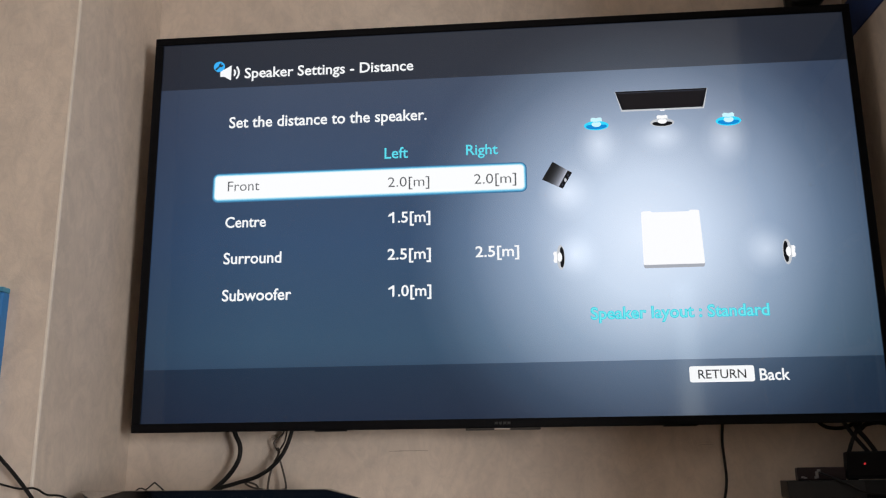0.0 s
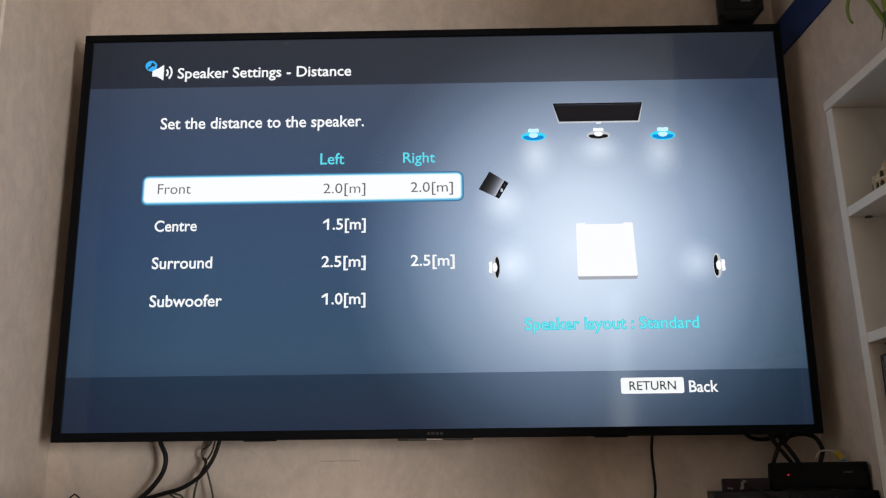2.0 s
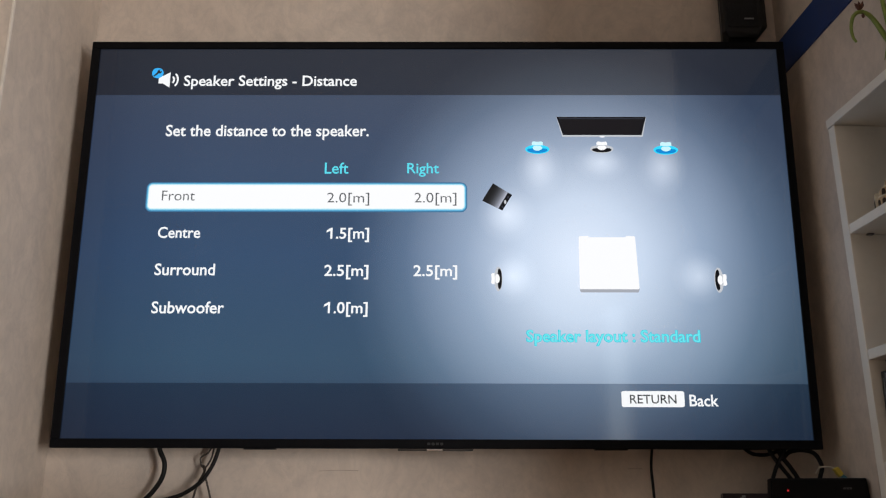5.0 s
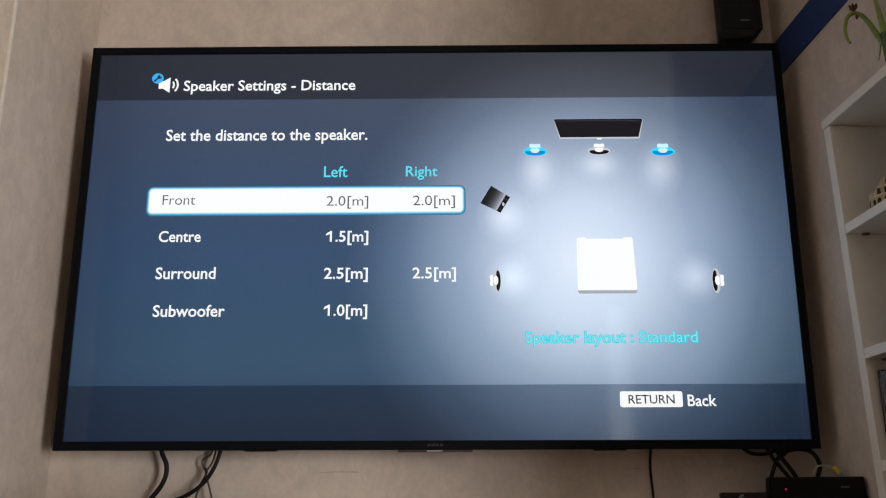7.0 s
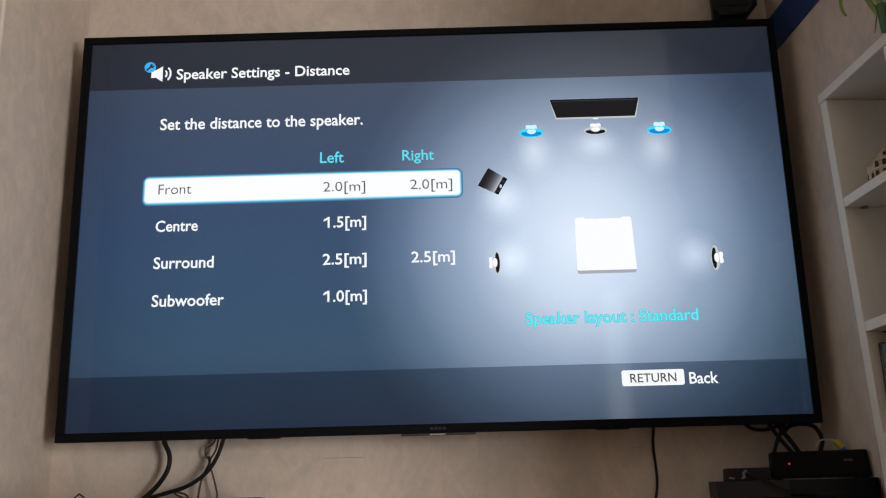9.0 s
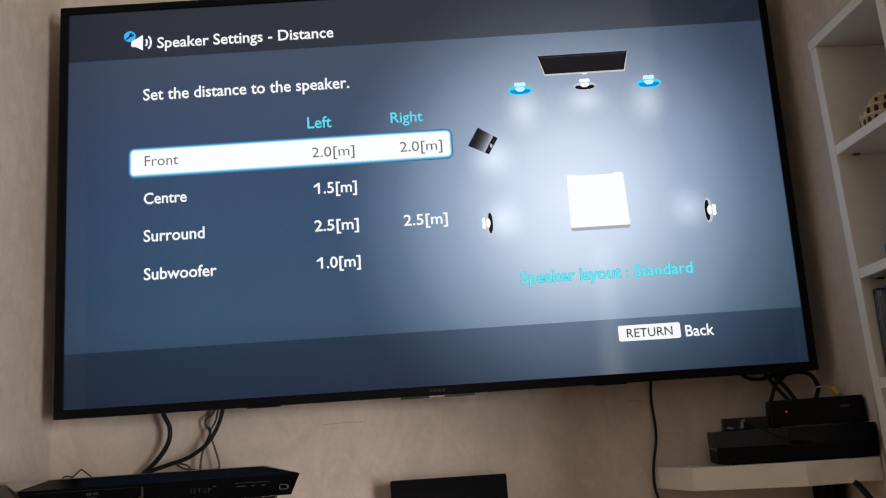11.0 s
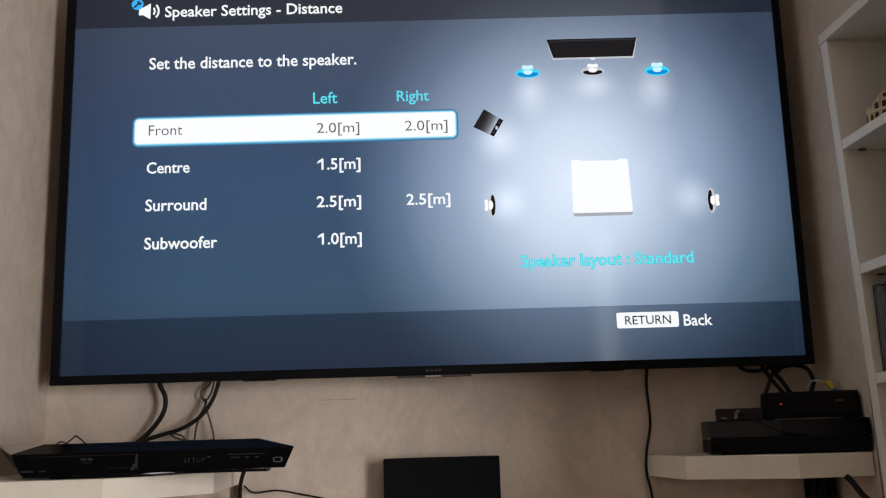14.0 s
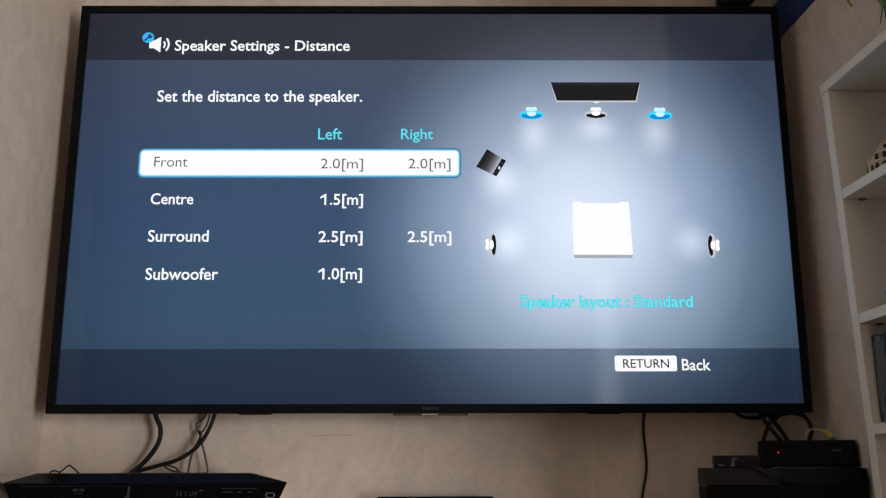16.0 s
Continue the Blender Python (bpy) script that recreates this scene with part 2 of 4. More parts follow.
def part(name, bm, material, parent=None, label="", smooth=False):
    me = bpy.data.meshes.new(name)
    bmesh.ops.recalc_face_normals(bm, faces=bm.faces)
    bm.to_mesh(me)
    bm.free()
    me.materials.append(material)
    if smooth:
        me.polygons.foreach_set("use_smooth", [True] * len(me.polygons))
        me.update()
    ob = new(name, me)
    ob.parent = parent
    return tagged(ob, label)


def box(x0, y0, z0, x1, y1, z1, bevel=0.0, seg=2, bm=None):
    own = bmesh.new()
    bmesh.ops.create_cube(own, size=1)
    for v in own.verts:
        v.co = Vector(((x0 + x1) / 2 + v.co.x * (x1 - x0), (y0 + y1) / 2 + v.co.y * (y1 - y0), (z0 + z1) / 2 + v.co.z * (z1 - z0)))
    if bevel:
        bmesh.ops.bevel(own, geom=own.edges, offset=bevel, segments=seg, affect="EDGES", profile=0.5)
    if bm is None:
        return own
    tmp = bpy.data.meshes.new("tmp")
    own.to_mesh(tmp)
    own.free()
    bm.from_mesh(tmp)
    bpy.data.meshes.remove(tmp)
    return bm


def prism(points, z0, z1, bevel=0.0, axis="z"):
    """A plate with the outline points (two coordinates each), from z0 to z1 along the axis."""
    bm = bmesh.new()
    put = {"z": lambda a, b, c: (a, b, c), "y": lambda a, b, c: (a, c, b), "x": lambda a, b, c: (c, a, b)}[axis]
    low = [bm.verts.new(put(a, b, z0)) for a, b in points]
    high = [bm.verts.new(put(a, b, z1)) for a, b in points]
    bm.faces.new(low)
    bm.faces.new(high[::-1])
    for i in range(len(points)):
        j = (i + 1) % len(points)
        bm.faces.new((low[i], low[j], high[j], high[i]))
    bmesh.ops.recalc_face_normals(bm, faces=bm.faces)
    if bevel:
        bmesh.ops.bevel(bm, geom=bm.edges, offset=bevel, segments=2, affect="EDGES", profile=0.5)
    return bm


def hull(points, bevel=0.0):
    bm = bmesh.new()
    for p in points:
        bm.verts.new(p)
    bmesh.ops.convex_hull(bm, input=bm.verts)
    bmesh.ops.dissolve_limit(bm, angle_limit=radians(2), verts=bm.verts, edges=bm.edges)
    if bevel:
        bmesh.ops.bevel(bm, geom=bm.edges, offset=bevel, segments=1, affect="EDGES")
    return bm


def curve_points(points, steps=6):
    """A smooth line through the points."""
    p = [Vector(a) for a in points]
    p = [p[0] * 2 - p[1]] + p + [p[-1] * 2 - p[-2]]
    out = []
    for i in range(1, len(p) - 2):
        a, b, c, d = p[i - 1:i + 3]
        for k in range(steps):
            t = k / steps
            out.append(0.5 * (2 * b + (c - a) * t + (2 * a - 5 * b + 4 * c - d) * t * t + (3 * b - a - 3 * c + d) * t ** 3))
    return out + [p[-2]]


def tube(points, radius, sides=8, steps=6, taper=None):
    path = curve_points(points, steps)
    bm = bmesh.new()
    rings = []
    for i, c in enumerate(path):
        d = (path[min(i + 1, len(path) - 1)] - path[max(i - 1, 0)]).normalized()
        a = d.cross(Vector((0.13, 0.97, 0.2))).normalized()
        b = d.cross(a)
        r = radius if taper is None else radius + (taper - radius) * i / (len(path) - 1)
        rings.append([bm.verts.new(c + r * (math.cos(6.2832 * k / sides) * a + math.sin(6.2832 * k / sides) * b)) for k in range(sides)])
    for r0, r1 in zip(rings, rings[1:]):
        for k in range(sides):
            bm.faces.new((r0[k], r0[(k + 1) % sides], r1[(k + 1) % sides], r1[k]))
    bm.faces.new(rings[0])
    bm.faces.new(rings[-1])
    return bm


def cable(points, radius, material, label, group="", name="cable"):
    return tagged(part(name, tube(points, radius), material, smooth=True), label, "cable", group)


def lettering(name, text, x0, x1, z0, z1, y, material, parent, bold=0.0, space=1.0):
    """Flat letters that fill the box x0..x1, z0..z1 in the plane y."""
    data = bpy.data.curves.new(name, "FONT")
    data.body, data.offset, data.resolution_u, data.space_character = text, bold, 3, space
    tmp = new("tmp", data)
    me = bpy.data.meshes.new_from_object(tmp)
    bpy.data.objects.remove(tmp)
    bpy.data.curves.remove(data)
    me.name = name
    xs, ys = [v.co.x for v in me.vertices], [v.co.y for v in me.vertices]
    ax, bx, ay, by = min(xs), max(xs), min(ys), max(ys)
    for v in me.vertices:
        v.co = Vector((x0 + (v.co.x - ax) / (bx - ax) * (x1 - x0), y, z0 + (v.co.y - ay) / (by - ay) * (z1 - z0)))
    me.materials.clear()
    me.materials.append(material)
    ob = new(name, me)
    ob.parent = parent
    return ob


def plate(points, y, thick=0.0006):
    """A thin flat piece on the screen, outline in the screen's plane."""
    return prism(points, y, y + thick, axis="y")


def rounded(x0, z0, x1, z1, r, k=4):
    out = []
    for cx, cz, a0 in ((x1 - r, z1 - r, 0), (x0 + r, z1 - r, 90), (x0 + r, z0 + r, 180), (x1 - r, z0 + r, 270)):
        out += [(cx + r * math.cos(radians(a0 + 90 * i / k)), cz + r * math.sin(radians(a0 + 90 * i / k))) for i in range(k + 1)]
    return out


def ellipse(cx, cz, rx, rz, k=20):
    return [(cx + rx * math.cos(6.2832 * i / k), cz + rz * math.sin(6.2832 * i / k)) for i in range(k)]


# ---- the room: a shallow niche for the television, open to the living room ----
BACK, LEFT, RIGHT, STEP, H = 0.10, -0.768, 0.758, -0.262, 2.65
SPLAY = 3.0  # the side wall opens by this many degrees towards the room


def structure(name, bm, material, label):
    return tagged(part(name, bm, material), label, "", "", "structure")


structure("wall_north", box(LEFT - 0.3, BACK, 0, 1.20, BACK + 0.15, H), M_WALL, "beige mottled wallpaper wall behind the television")
structure("wall_west_return", box(-2.55, STEP, 0, LEFT, BACK, H, 0.004), M_WALL, "beige wallpapered wall step beside the television niche")
# unseen west wall, left open for the added fill lamp
for i, (a, b, c, d) in enumerate(((-3.6, -1.7, 0, H), (-0.8, STEP, 0, H), (-1.7, -0.8, 0, 0.8), (-1.7, -0.8, 2.1, H))):
    structure("wall_west_%d" % (i + 1), box(-2.55, a, c, -2.4, b, d), M_WALL, "unseen plain beige living room wall beside an opening for light")
UX, UY1, UT = 0.755, -0.62, 1.808


def splayed(ob):
    """Turns a piece of the side wall about the niche's corner."""
    corner = Matrix.Translation((RIGHT, BACK, 0))
    ob.matrix_world = corner @ Matrix.Rotation(radians(SPLAY), 4, "Z") @ corner.inverted()
    return ob


splayed(structure("wall_east_stub", box(RIGHT, -0.106, 0, 1.05, BACK + 0.02, H), M_WALL, "beige wallpapered side wall of the niche"))
splayed(structure("wall_east_header", box(RIGHT, UY1, UT + 0.018, 1.05, -0.106, H), M_WALL, "beige wall above the white shelf unit"))
structure("wall_east", box(1.05, UY1, 0, 1.20, BACK, H), M_WALL, "beige wall behind the white shelf unit")
# unseen wall and return, set to block the main light from the niche's right
structure("wall_east_blocker", box(RIGHT + 0.038, -1.14, 0, 1.20, UY1, H), M_WALL, "unseen plain beige wall, added to close off the room")
structure("wall_east_return", box(1.20, -1.14, 0, 2.10, -0.99, H), M_WALL, "unseen plain beige wall, added to close off the room")
for i, (a, b, c, d) in enumerate(((-3.6, -3.42, 0, H), (-2.58, -1.14, 0, H), (-3.42, -2.58, 0, 0.45), (-3.42, -2.58, 2.12, H))):
    structure("wall_east_room_%d" % (i + 1), box(1.95, a, c, 2.10, b, d), M_WALL, "unseen plain beige living room wall beside an opening for light")
structure("floor", box(-2.55, -3.75, -0.1, 2.55, BACK + 0.15, 0), M_FLOOR, "brown laminate floor")
structure("ceiling", box(-2.55, -3.75, H, 2.55, BACK + 0.15, H + 0.1), M_CEIL, "plain off-white ceiling")
# the wall behind the viewer, with a narrow window
for i, (a, b) in enumerate(((-2.55, 0.96), (1.11, 2.10))):
    structure("wall_south_%d" % (i + 1), box(a, -3.75, 0, b, -3.6, H), M_WALL, "unseen plain beige wall, added to close off the room")
for i, (a, b) in enumerate(((0.96, 1.11),)):
    structure("wall_south_lintel_%d" % (i + 1), box(a, -3.75, 2.06, b, -3.6, H), M_WALL, "plain beige wall over the narrow window")
    structure("wall_south_sill_%d" % (i + 1), box(a, -3.75, 0, b, -3.6, 0.84), M_WALL, "plain beige wall under the narrow window")

# bright line along the step's edge: a highlight made as a paler strip
structure("corner_highlight", box(LEFT - 0.004, STEP - 0.0012, 0, LEFT + 0.0012, STEP + 0.004, H, 0.0008), M_EDGE_LIGHT, "edge of the wall step, its highlight put in as a paler strip")
band = tagged(part("blue_band", box(RIGHT - 0.004, -0.69, 2.005, RIGHT, BACK - 0.001, 2.088), M_BLUE), "dark blue painted band along the side wall", "", "", "structure")
splayed(band)
for a, b, z in ((-0.230, -0.152, 1.162), (0.376, 0.405, 1.167)):
    bm = tube([(a, BACK - 0.0005, z), ((a + b) / 2, BACK - 0.0005, z + 0.001), (b, BACK - 0.0005, z + 0.0005)], 0.0009, 5, 3)
    tagged(part("wall_scuff", bm, M_SCUFF), "thin dark scratch in the wallpaper", "", "", "structure")

# ---- television ----
tv = thing("television", (0, 0, 1.2), "large black flat television on the wall showing a speaker distance menu", "television", rx=1.4)
W2, TH, IL, IR, IB, IT = 0.7235, 0.833, -0.706, 0.708, 0.017, 0.817


def bezel():
    bm = bmesh.new()
    for b in ((-W2, 0, -0.0, W2, 0.022, IB), (-W2, 0, IT, W2, 0.022, TH), (-W2, 0, IB, IL, 0.022, IT), (IR, 0, IB, W2, 0.022, IT)):
        box(*b, 0.0012, 1, bm)
    return bm


part("bezel", bezel(), M_BEZEL, tv, "narrow matt black bezel")
screen = part("screen", box(IL - 0.002, 0.004, IB - 0.002, IR + 0.002, 0.010, IT + 0.002), M_SCREEN, tv, "lit glass screen with a dark blue menu")
# unseen rear cover, kept wide to deepen the shade on the wall around it
part("back_cover", hull([(x, 0.022, z) for x in (-0.716, 0.716) for z in (0.006, 0.826)] + [(x, 0.052, z) for x in (-0.712, 0.712) for z in (0.010, 0.822)] + [(x, 0.074, z) for x in (-0.66, 0.66) for z in (0.06, 0.70)], 0.002), M_CASE, tv, "matt black rear cover")
part("wall_bracket", box(-0.25, 0.0735, 0.30, 0.25, 0.104, 0.52, 0.003), M_CASE, tv, "black steel wall bracket")
part("trim_bar", box(-0.070, 0.0, -0.0045, 0.071, 0.012, -0.0005, 0.001), M_TRIM, tv, "thin dark metal bar under the bezel")
# the bar's central highlight, put in as a bright metal piece
part("trim_shine", box(-0.016, -0.0008, -0.0040, 0.014, 0.004, -0.0012, 0.0006), M_SHINE, tv, "highlight on the middle of the bar, as a short chrome piece")
badge = bmesh.new()
for a in (-0.0150, -0.0070, 0.0010, 0.0090):
    box(a, -0.0008, 0.0062, a + 0.0058, 0.0, 0.0108, 0, 1, badge)
part("badge", badge, M_DIM, tv, "small silver maker's badge")
for a in (-0.33, 0.33):
    part("foot_notch", box(a - 0.03, 0.004, -0.0022, a + 0.03, 0.02, -0.0002), M_CASE, tv)

Y1, Y2, Y3 = 0.0030, 0.0022, 0.0014


def words(text, x0, x1, z0, z1, material, bold=0.014):
    if text.startswith("1."):
        x0 += 0.0085
        top = z1 - 0.0006
        part("menu_text_flag", plate([(x0 - 0.0085, top - 0.0090), (x0 - 0.0070, top - 0.0045), (x0 + 0.0005, top), (x0 + 0.0030, top), (x0 + 0.0030, top - 0.0060), (x0, top - 0.0055)], Y3), material, screen)
    return lettering("menu_text", text, x0, x1, z0, z1, Y3, material, screen, bold)


words("Speaker Settings - Distance", -0.5254, -0.1661, 0.7253, 0.7564, G_TEXT)
words("Set the distance to the speaker.", -0.5541, -0.1389, 0.6138, 0.6467, G_TEXT)
words("Left", -0.2261, -0.1779, 0.5411, 0.5652, G_CYAN, 0.010)
words("Right", -0.0593, 0.0049, 0.5349, 0.5642, G_CYAN, 0.010)
for k, tint in enumerate(((212, 242, 250), (142, 212, 238), (92, 176, 216), (70, 136, 180), (60, 108, 146))):
    g = 0.0014 + 0.0013 * k
    part("menu_bar_halo", plate(rounded(-0.5777 - g, 0.4683 - g * 1.1, 0.0550 + g, 0.5171 + g, 0.006 + g), Y1 - 0.0006 + 0.0003 * k, 0.0002), glow("lit_halo", tint), screen)
part("menu_bar", plate(rounded(-0.5777, 0.4683, 0.0550, 0.5171, 0.006), Y2), G_WHITE, screen, "bright white bar of the chosen row")
words("Front", -0.5511, -0.4849, 0.4842, 0.5052, G_GREY, -0.004)
for a in (-0.2189, -0.0441):
    words("2.0[m]", a, a + 0.0842, 0.4742, 0.5012, G_GREY, -0.004)
words("Centre", -0.5531, -0.4688, 0.4064, 0.4297, G_TEXT)
words("1.5[m]", -0.2186, -0.1333, 0.3985, 0.4280, G_TEXT)
words("Surround", -0.5535, -0.4346, 0.3306, 0.3548, G_TEXT)
words("2.5[m]", -0.2196, -0.1329, 0.3231, 0.3525, G_TEXT)
words("2.5[m]", -0.0446, 0.0414, 0.3230, 0.3522, G_TEXT)
words("Subwoofer", -0.5533, -0.4122, 0.2549, 0.2789, G_TEXT)
words("1.0[m]", -0.2185, -0.1327, 0.2489, 0.2784, G_TEXT)
lettering("menu_text_rim", "Speaker layout : Standard", 0.1739, 0.5095, 0.1928, 0.2248, Y2, G_CYAN2, screen, 0.034)
words("Speaker layout : Standard", 0.1753, 0.5081, 0.1938, 0.2238, glow("lit_pale_teal", (112, 232, 240)), 0.004)
part("menu_button", plate(rounded(0.3522, 0.0776, 0.4711, 0.1076, 0.004), Y2), G_TEXT, screen, "white key label on the screen")
words("RETURN", 0.3680, 0.4556, 0.0840, 0.1006, G_DARK, 0.004)
words("Back", 0.4801, 0.5352, 0.0788, 0.1010, G_TEXT)
# icon: a small loudspeaker with a round blue badge
part("menu_icon", plate([(-0.5785, 0.7389), (-0.5695, 0.7389), (-0.5550, 0.7298), (-0.5549, 0.7639), (-0.5695, 0.7554), (-0.5785, 0.7554)], Y2), G_TEXT, screen, "white loudspeaker symbol")
part("menu_icon_badge", plate(ellipse(-0.5813, 0.7619, 0.0120, 0.0116, 28), Y3), G_BLUE, screen, "round blue symbol")
wrench = [(-0.5895, 0.7559), (-0.5872, 0.7536), (-0.5795, 0.7610), (-0.5760, 0.7604), (-0.5730, 0.7634), (-0.5728, 0.7664), (-0.5758, 0.7646), (-0.5775, 0.7662), (-0.5758, 0.7692), (-0.5790, 0.7690), (-0.5820, 0.7662), (-0.5818, 0.7632)]
part("menu_icon_tool", plate(wrench, Y3 - 0.0008), G_DARK, screen)
for r in (0.0085, 0.0165):
    bm = bmesh.new()
    arc = [(math.cos(radians(a)), math.sin(radians(a))) for a in range(-48, 49, 16)]
    inner = [bm.verts.new((-0.5549 + (r - 0.0019) * c, Y2, 0.7469 + (r - 0.0019) * 1.1 * s)) for c, s in arc]
    outer = [bm.verts.new((-0.5549 + (r + 0.0019) * c, Y2, 0.7469 + (r + 0.0019) * 1.1 * s)) for c, s in arc]
    for i in range(len(arc) - 1):
        bm.faces.new((inner[i], inner[i + 1], outer[i + 1], outer[i]))
    part("menu_icon_wave", bm, G_TEXT, screen)
# the drawn room: a set, five small speakers, a bass box and a seat
part("drawn_set_frame", plate([(0.2449, 0.6653), (0.4290, 0.6653), (0.4197, 0.6219), (0.2560, 0.6219)], Y1), G_SHADE, screen, "drawn television outline")
part("drawn_set", plate([(0.2454, 0.6648), (0.4280, 0.6648), (0.4175, 0.6252), (0.2574, 0.6252)], Y2), G_BLACK, screen, "drawn television")
part("drawn_set_edge", plate([(0.2504, 0.6614), (0.4232, 0.6614), (0.4228, 0.6604), (0.2508, 0.6604)], Y3), G_NAVY, screen)
part("drawn_set_glass", plate([(0.2524, 0.6598), (0.4208, 0.6598), (0.4122, 0.6272), (0.2619, 0.6272)], Y3), glow("lit_set", (24, 22, 26)), screen)
part("drawn_set_foot", plate([(0.3315, 0.6222), (0.3426, 0.6222), (0.3411, 0.6197), (0.3330, 0.6197)], Y3), G_WHITE, screen)


def drawn_speaker(u, v, rx, rz, basket, rim, cone, cap, turn=0):
    """A small drawn loudspeaker: an open basket behind a pale rim, with two spokes, a cone and a magnet that stands out at the back."""
    c, s = math.cos(radians(turn)), math.sin(radians(turn))

    def spin(pts):
        return [(u + a * c - b * s, v + a * s + b * c) for a, b in pts]
    part("drawn_speaker_ring", plate(spin(ellipse(0, 0, rx, rz, 28)), Y1), rim, screen)
    part("drawn_speaker_basket", plate(spin(ellipse(0, -0.0020, rx * 0.84, rz * 0.62, 24)), Y2), basket, screen)
    for side in (-1, 1):
        part("drawn_speaker_spoke", plate(spin([(side * rx * 0.84, 0.0010), (side * rx * 0.62, 0.0046), (side * rx * 0.22, 0.0052), (side * rx * 0.22, 0.0018), (side * rx * 0.58, 0.0012)]), Y3), rim, screen)
    part("drawn_speaker_cone", plate(spin(ellipse(0, 0.0022, rx * 0.38, rz * 0.58, 20)), Y3 - 0.0004), cone, screen)
    top = rz + 0.0068
    part("drawn_speaker_magnet", plate(spin([(-rx * 0.44, 0.0070), (rx * 0.44, 0.0070), (rx * 0.46, top - 0.0030), (rx * 0.34, top - 0.0004), (rx * 0.12, top - 0.0010), (0, top - 0.0016), (-rx * 0.12, top - 0.0010), (-rx * 0.34, top - 0.0004), (-rx * 0.46, top - 0.0030)]), Y3 - 0.0008), cap, screen)
    part("drawn_speaker_shade", plate(spin([(-rx * 0.42, 0.0070), (0, 0.0058), (rx * 0.42, 0.0070), (rx * 0.42, 0.0079), (0, 0.0069), (-rx * 0.42, 0.0079)]), Y3 - 0.0012), rim, screen)


G_DEEP = glow("lit_deep_blue", (10, 138, 214))
G_SKY = glow("lit_sky_blue", (52, 218, 255))
G_ICE = glow("lit_ice", (204, 247, 255))
drawn_speaker(0.2045, 0.5945, 0.0247, 0.0098, G_DEEP, G_SKY, G_ICE, G_ICE)
drawn_speaker(0.4651, 0.5932, 0.0250, 0.0100, G_DEEP, G_SKY, G_ICE, G_ICE)
drawn_speaker(0.3353, 0.5952, 0.0236, 0.0088, G_BLACK, G_SHADE, G_WHITE, G_WHITE)
drawn_speaker(0.1221, 0.3250, 0.0246, 0.0080, G_BLACK, G_SHADE, G_WHITE, G_WHITE, 90)
drawn_speaker(0.5531, 0.3231, 0.0250, 0.0085, G_BLACK, G_SHADE, G_WHITE, G_WHITE, -90)
# the bass box, with a sheen that brightens towards its front edge
BA, BB, BC, BD, BE, BF = (0.1136, 0.5216), (0.1515, 0.4970), (0.1318, 0.4648), (0.0916, 0.4851), (0.1438, 0.5019), (0.1245, 0.4685)
part("drawn_bass_box", plate([BA, BB, BC, BD], Y1), G_BLACK, screen, "drawn bass speaker")
for k in range(14):
    f0, f1 = 0.04 + 0.94 * k / 14, 0.04 + 0.94 * (k + 1) / 14
    g = 24 + 150 * (k / 13) ** 1.8
    at = lambda p, q, f: (p[0] + (q[0] - p[0]) * f, p[1] + (q[1] - p[1]) * f)
    part("drawn_bass_lid", plate([at(BA, BE, f0), at(BA, BE, f1), at(BD, BF, f1), at(BD, BF, f0)], Y1 - 0.0004), glow("lit_lid", (g, g * 1.03, g * 1.12)), screen)
part("drawn_bass_front", plate([BE, BB, BC, BF], Y2), G_BLACK, screen)
for k, r in ((0.22, 0.0024), (0.52, 0.0040), (0.82, 0.0022)):
    part("drawn_bass_port", plate(ellipse(0.1477 - 0.0195 * k, 0.4990 - 0.0330 * k, r * 0.62, r, 12), Y3), G_SHADE if r > 0.003 else G_NAVY, screen)
part("drawn_seat_edge", plate([(0.2808, 0.3085), (0.3973, 0.3084), (0.3968, 0.3019), (0.3945, 0.2982), (0.2833, 0.2982), (0.2810, 0.3019)], Y1 - 0.0004), glow("lit_seat_edge", (168, 172, 182)), screen, "drawn seat edge")
part("drawn_seat", plate([(0.2819, 0.4092), (0.2839, 0.4117), (0.2997, 0.4122), (0.3022, 0.4094), (0.3739, 0.4094), (0.3762, 0.4122), (0.3916, 0.4116), (0.3936, 0.4091), (0.3973, 0.3069), (0.3958, 0.3045), (0.2823, 0.3046), (0.2808, 0.3070)], Y2), G_WHITE, screen, "drawn white seat")

# ---- wall shelves ----
ST, SB = 1.0395, 1.0045


def wall_shelf(points, front, z0, z1, label):
    """A thick board on the wall, with a glued edge strip on each of its front faces."""
    cx, cy = points[0]
    t = thing("wall_shelf", (cx, cy, z0), label, "shelf", "wall shelves")
    loc = [(x - cx, y - cy) for x, y in points]
    part("board", prism(loc, 0.0, z1 - z0, 0.0015), M_SHELF, t)
    for i in front:
        a, b = Vector(loc[i]), Vector(loc[i + 1])
        d = (b - a).normalized()
        n = Vector((d.y, -d.x))
        if n.y > 0 and abs(n.x) < 0.9:
            n = -n
        if abs(n.x) >= 0.9 and n.x < 0:
            n = -n
        ea = eb = 0.0
        if i - 1 in front:
            ea = 0.0016 * math.tan(d.angle((a - Vector(loc[i - 1])).normalized()) / 2)
        if i + 1 in front:
            eb = 0.0016 * math.tan(d.angle((Vector(loc[i + 2]) - b).normalized()) / 2)
        quad = [a, b, b + n * 0.0016 + d * eb, a + n * 0.0016 - d * ea]
        part("edge_strip", prism([tuple(p) for p in quad], 0.0012, z1 - z0 - 0.0012), M_SHELF, t)
    return t


wall_shelf([(LEFT, BACK), (-0.386, BACK), (-0.373, -0.160), (-0.504, -0.303), (-0.72, -0.306), (-0.86, -0.306), (-0.86, STEP), (LEFT, STEP)], (1, 2, 3, 4), SB, ST, "white floating wall shelf with cut corner under the disc player")
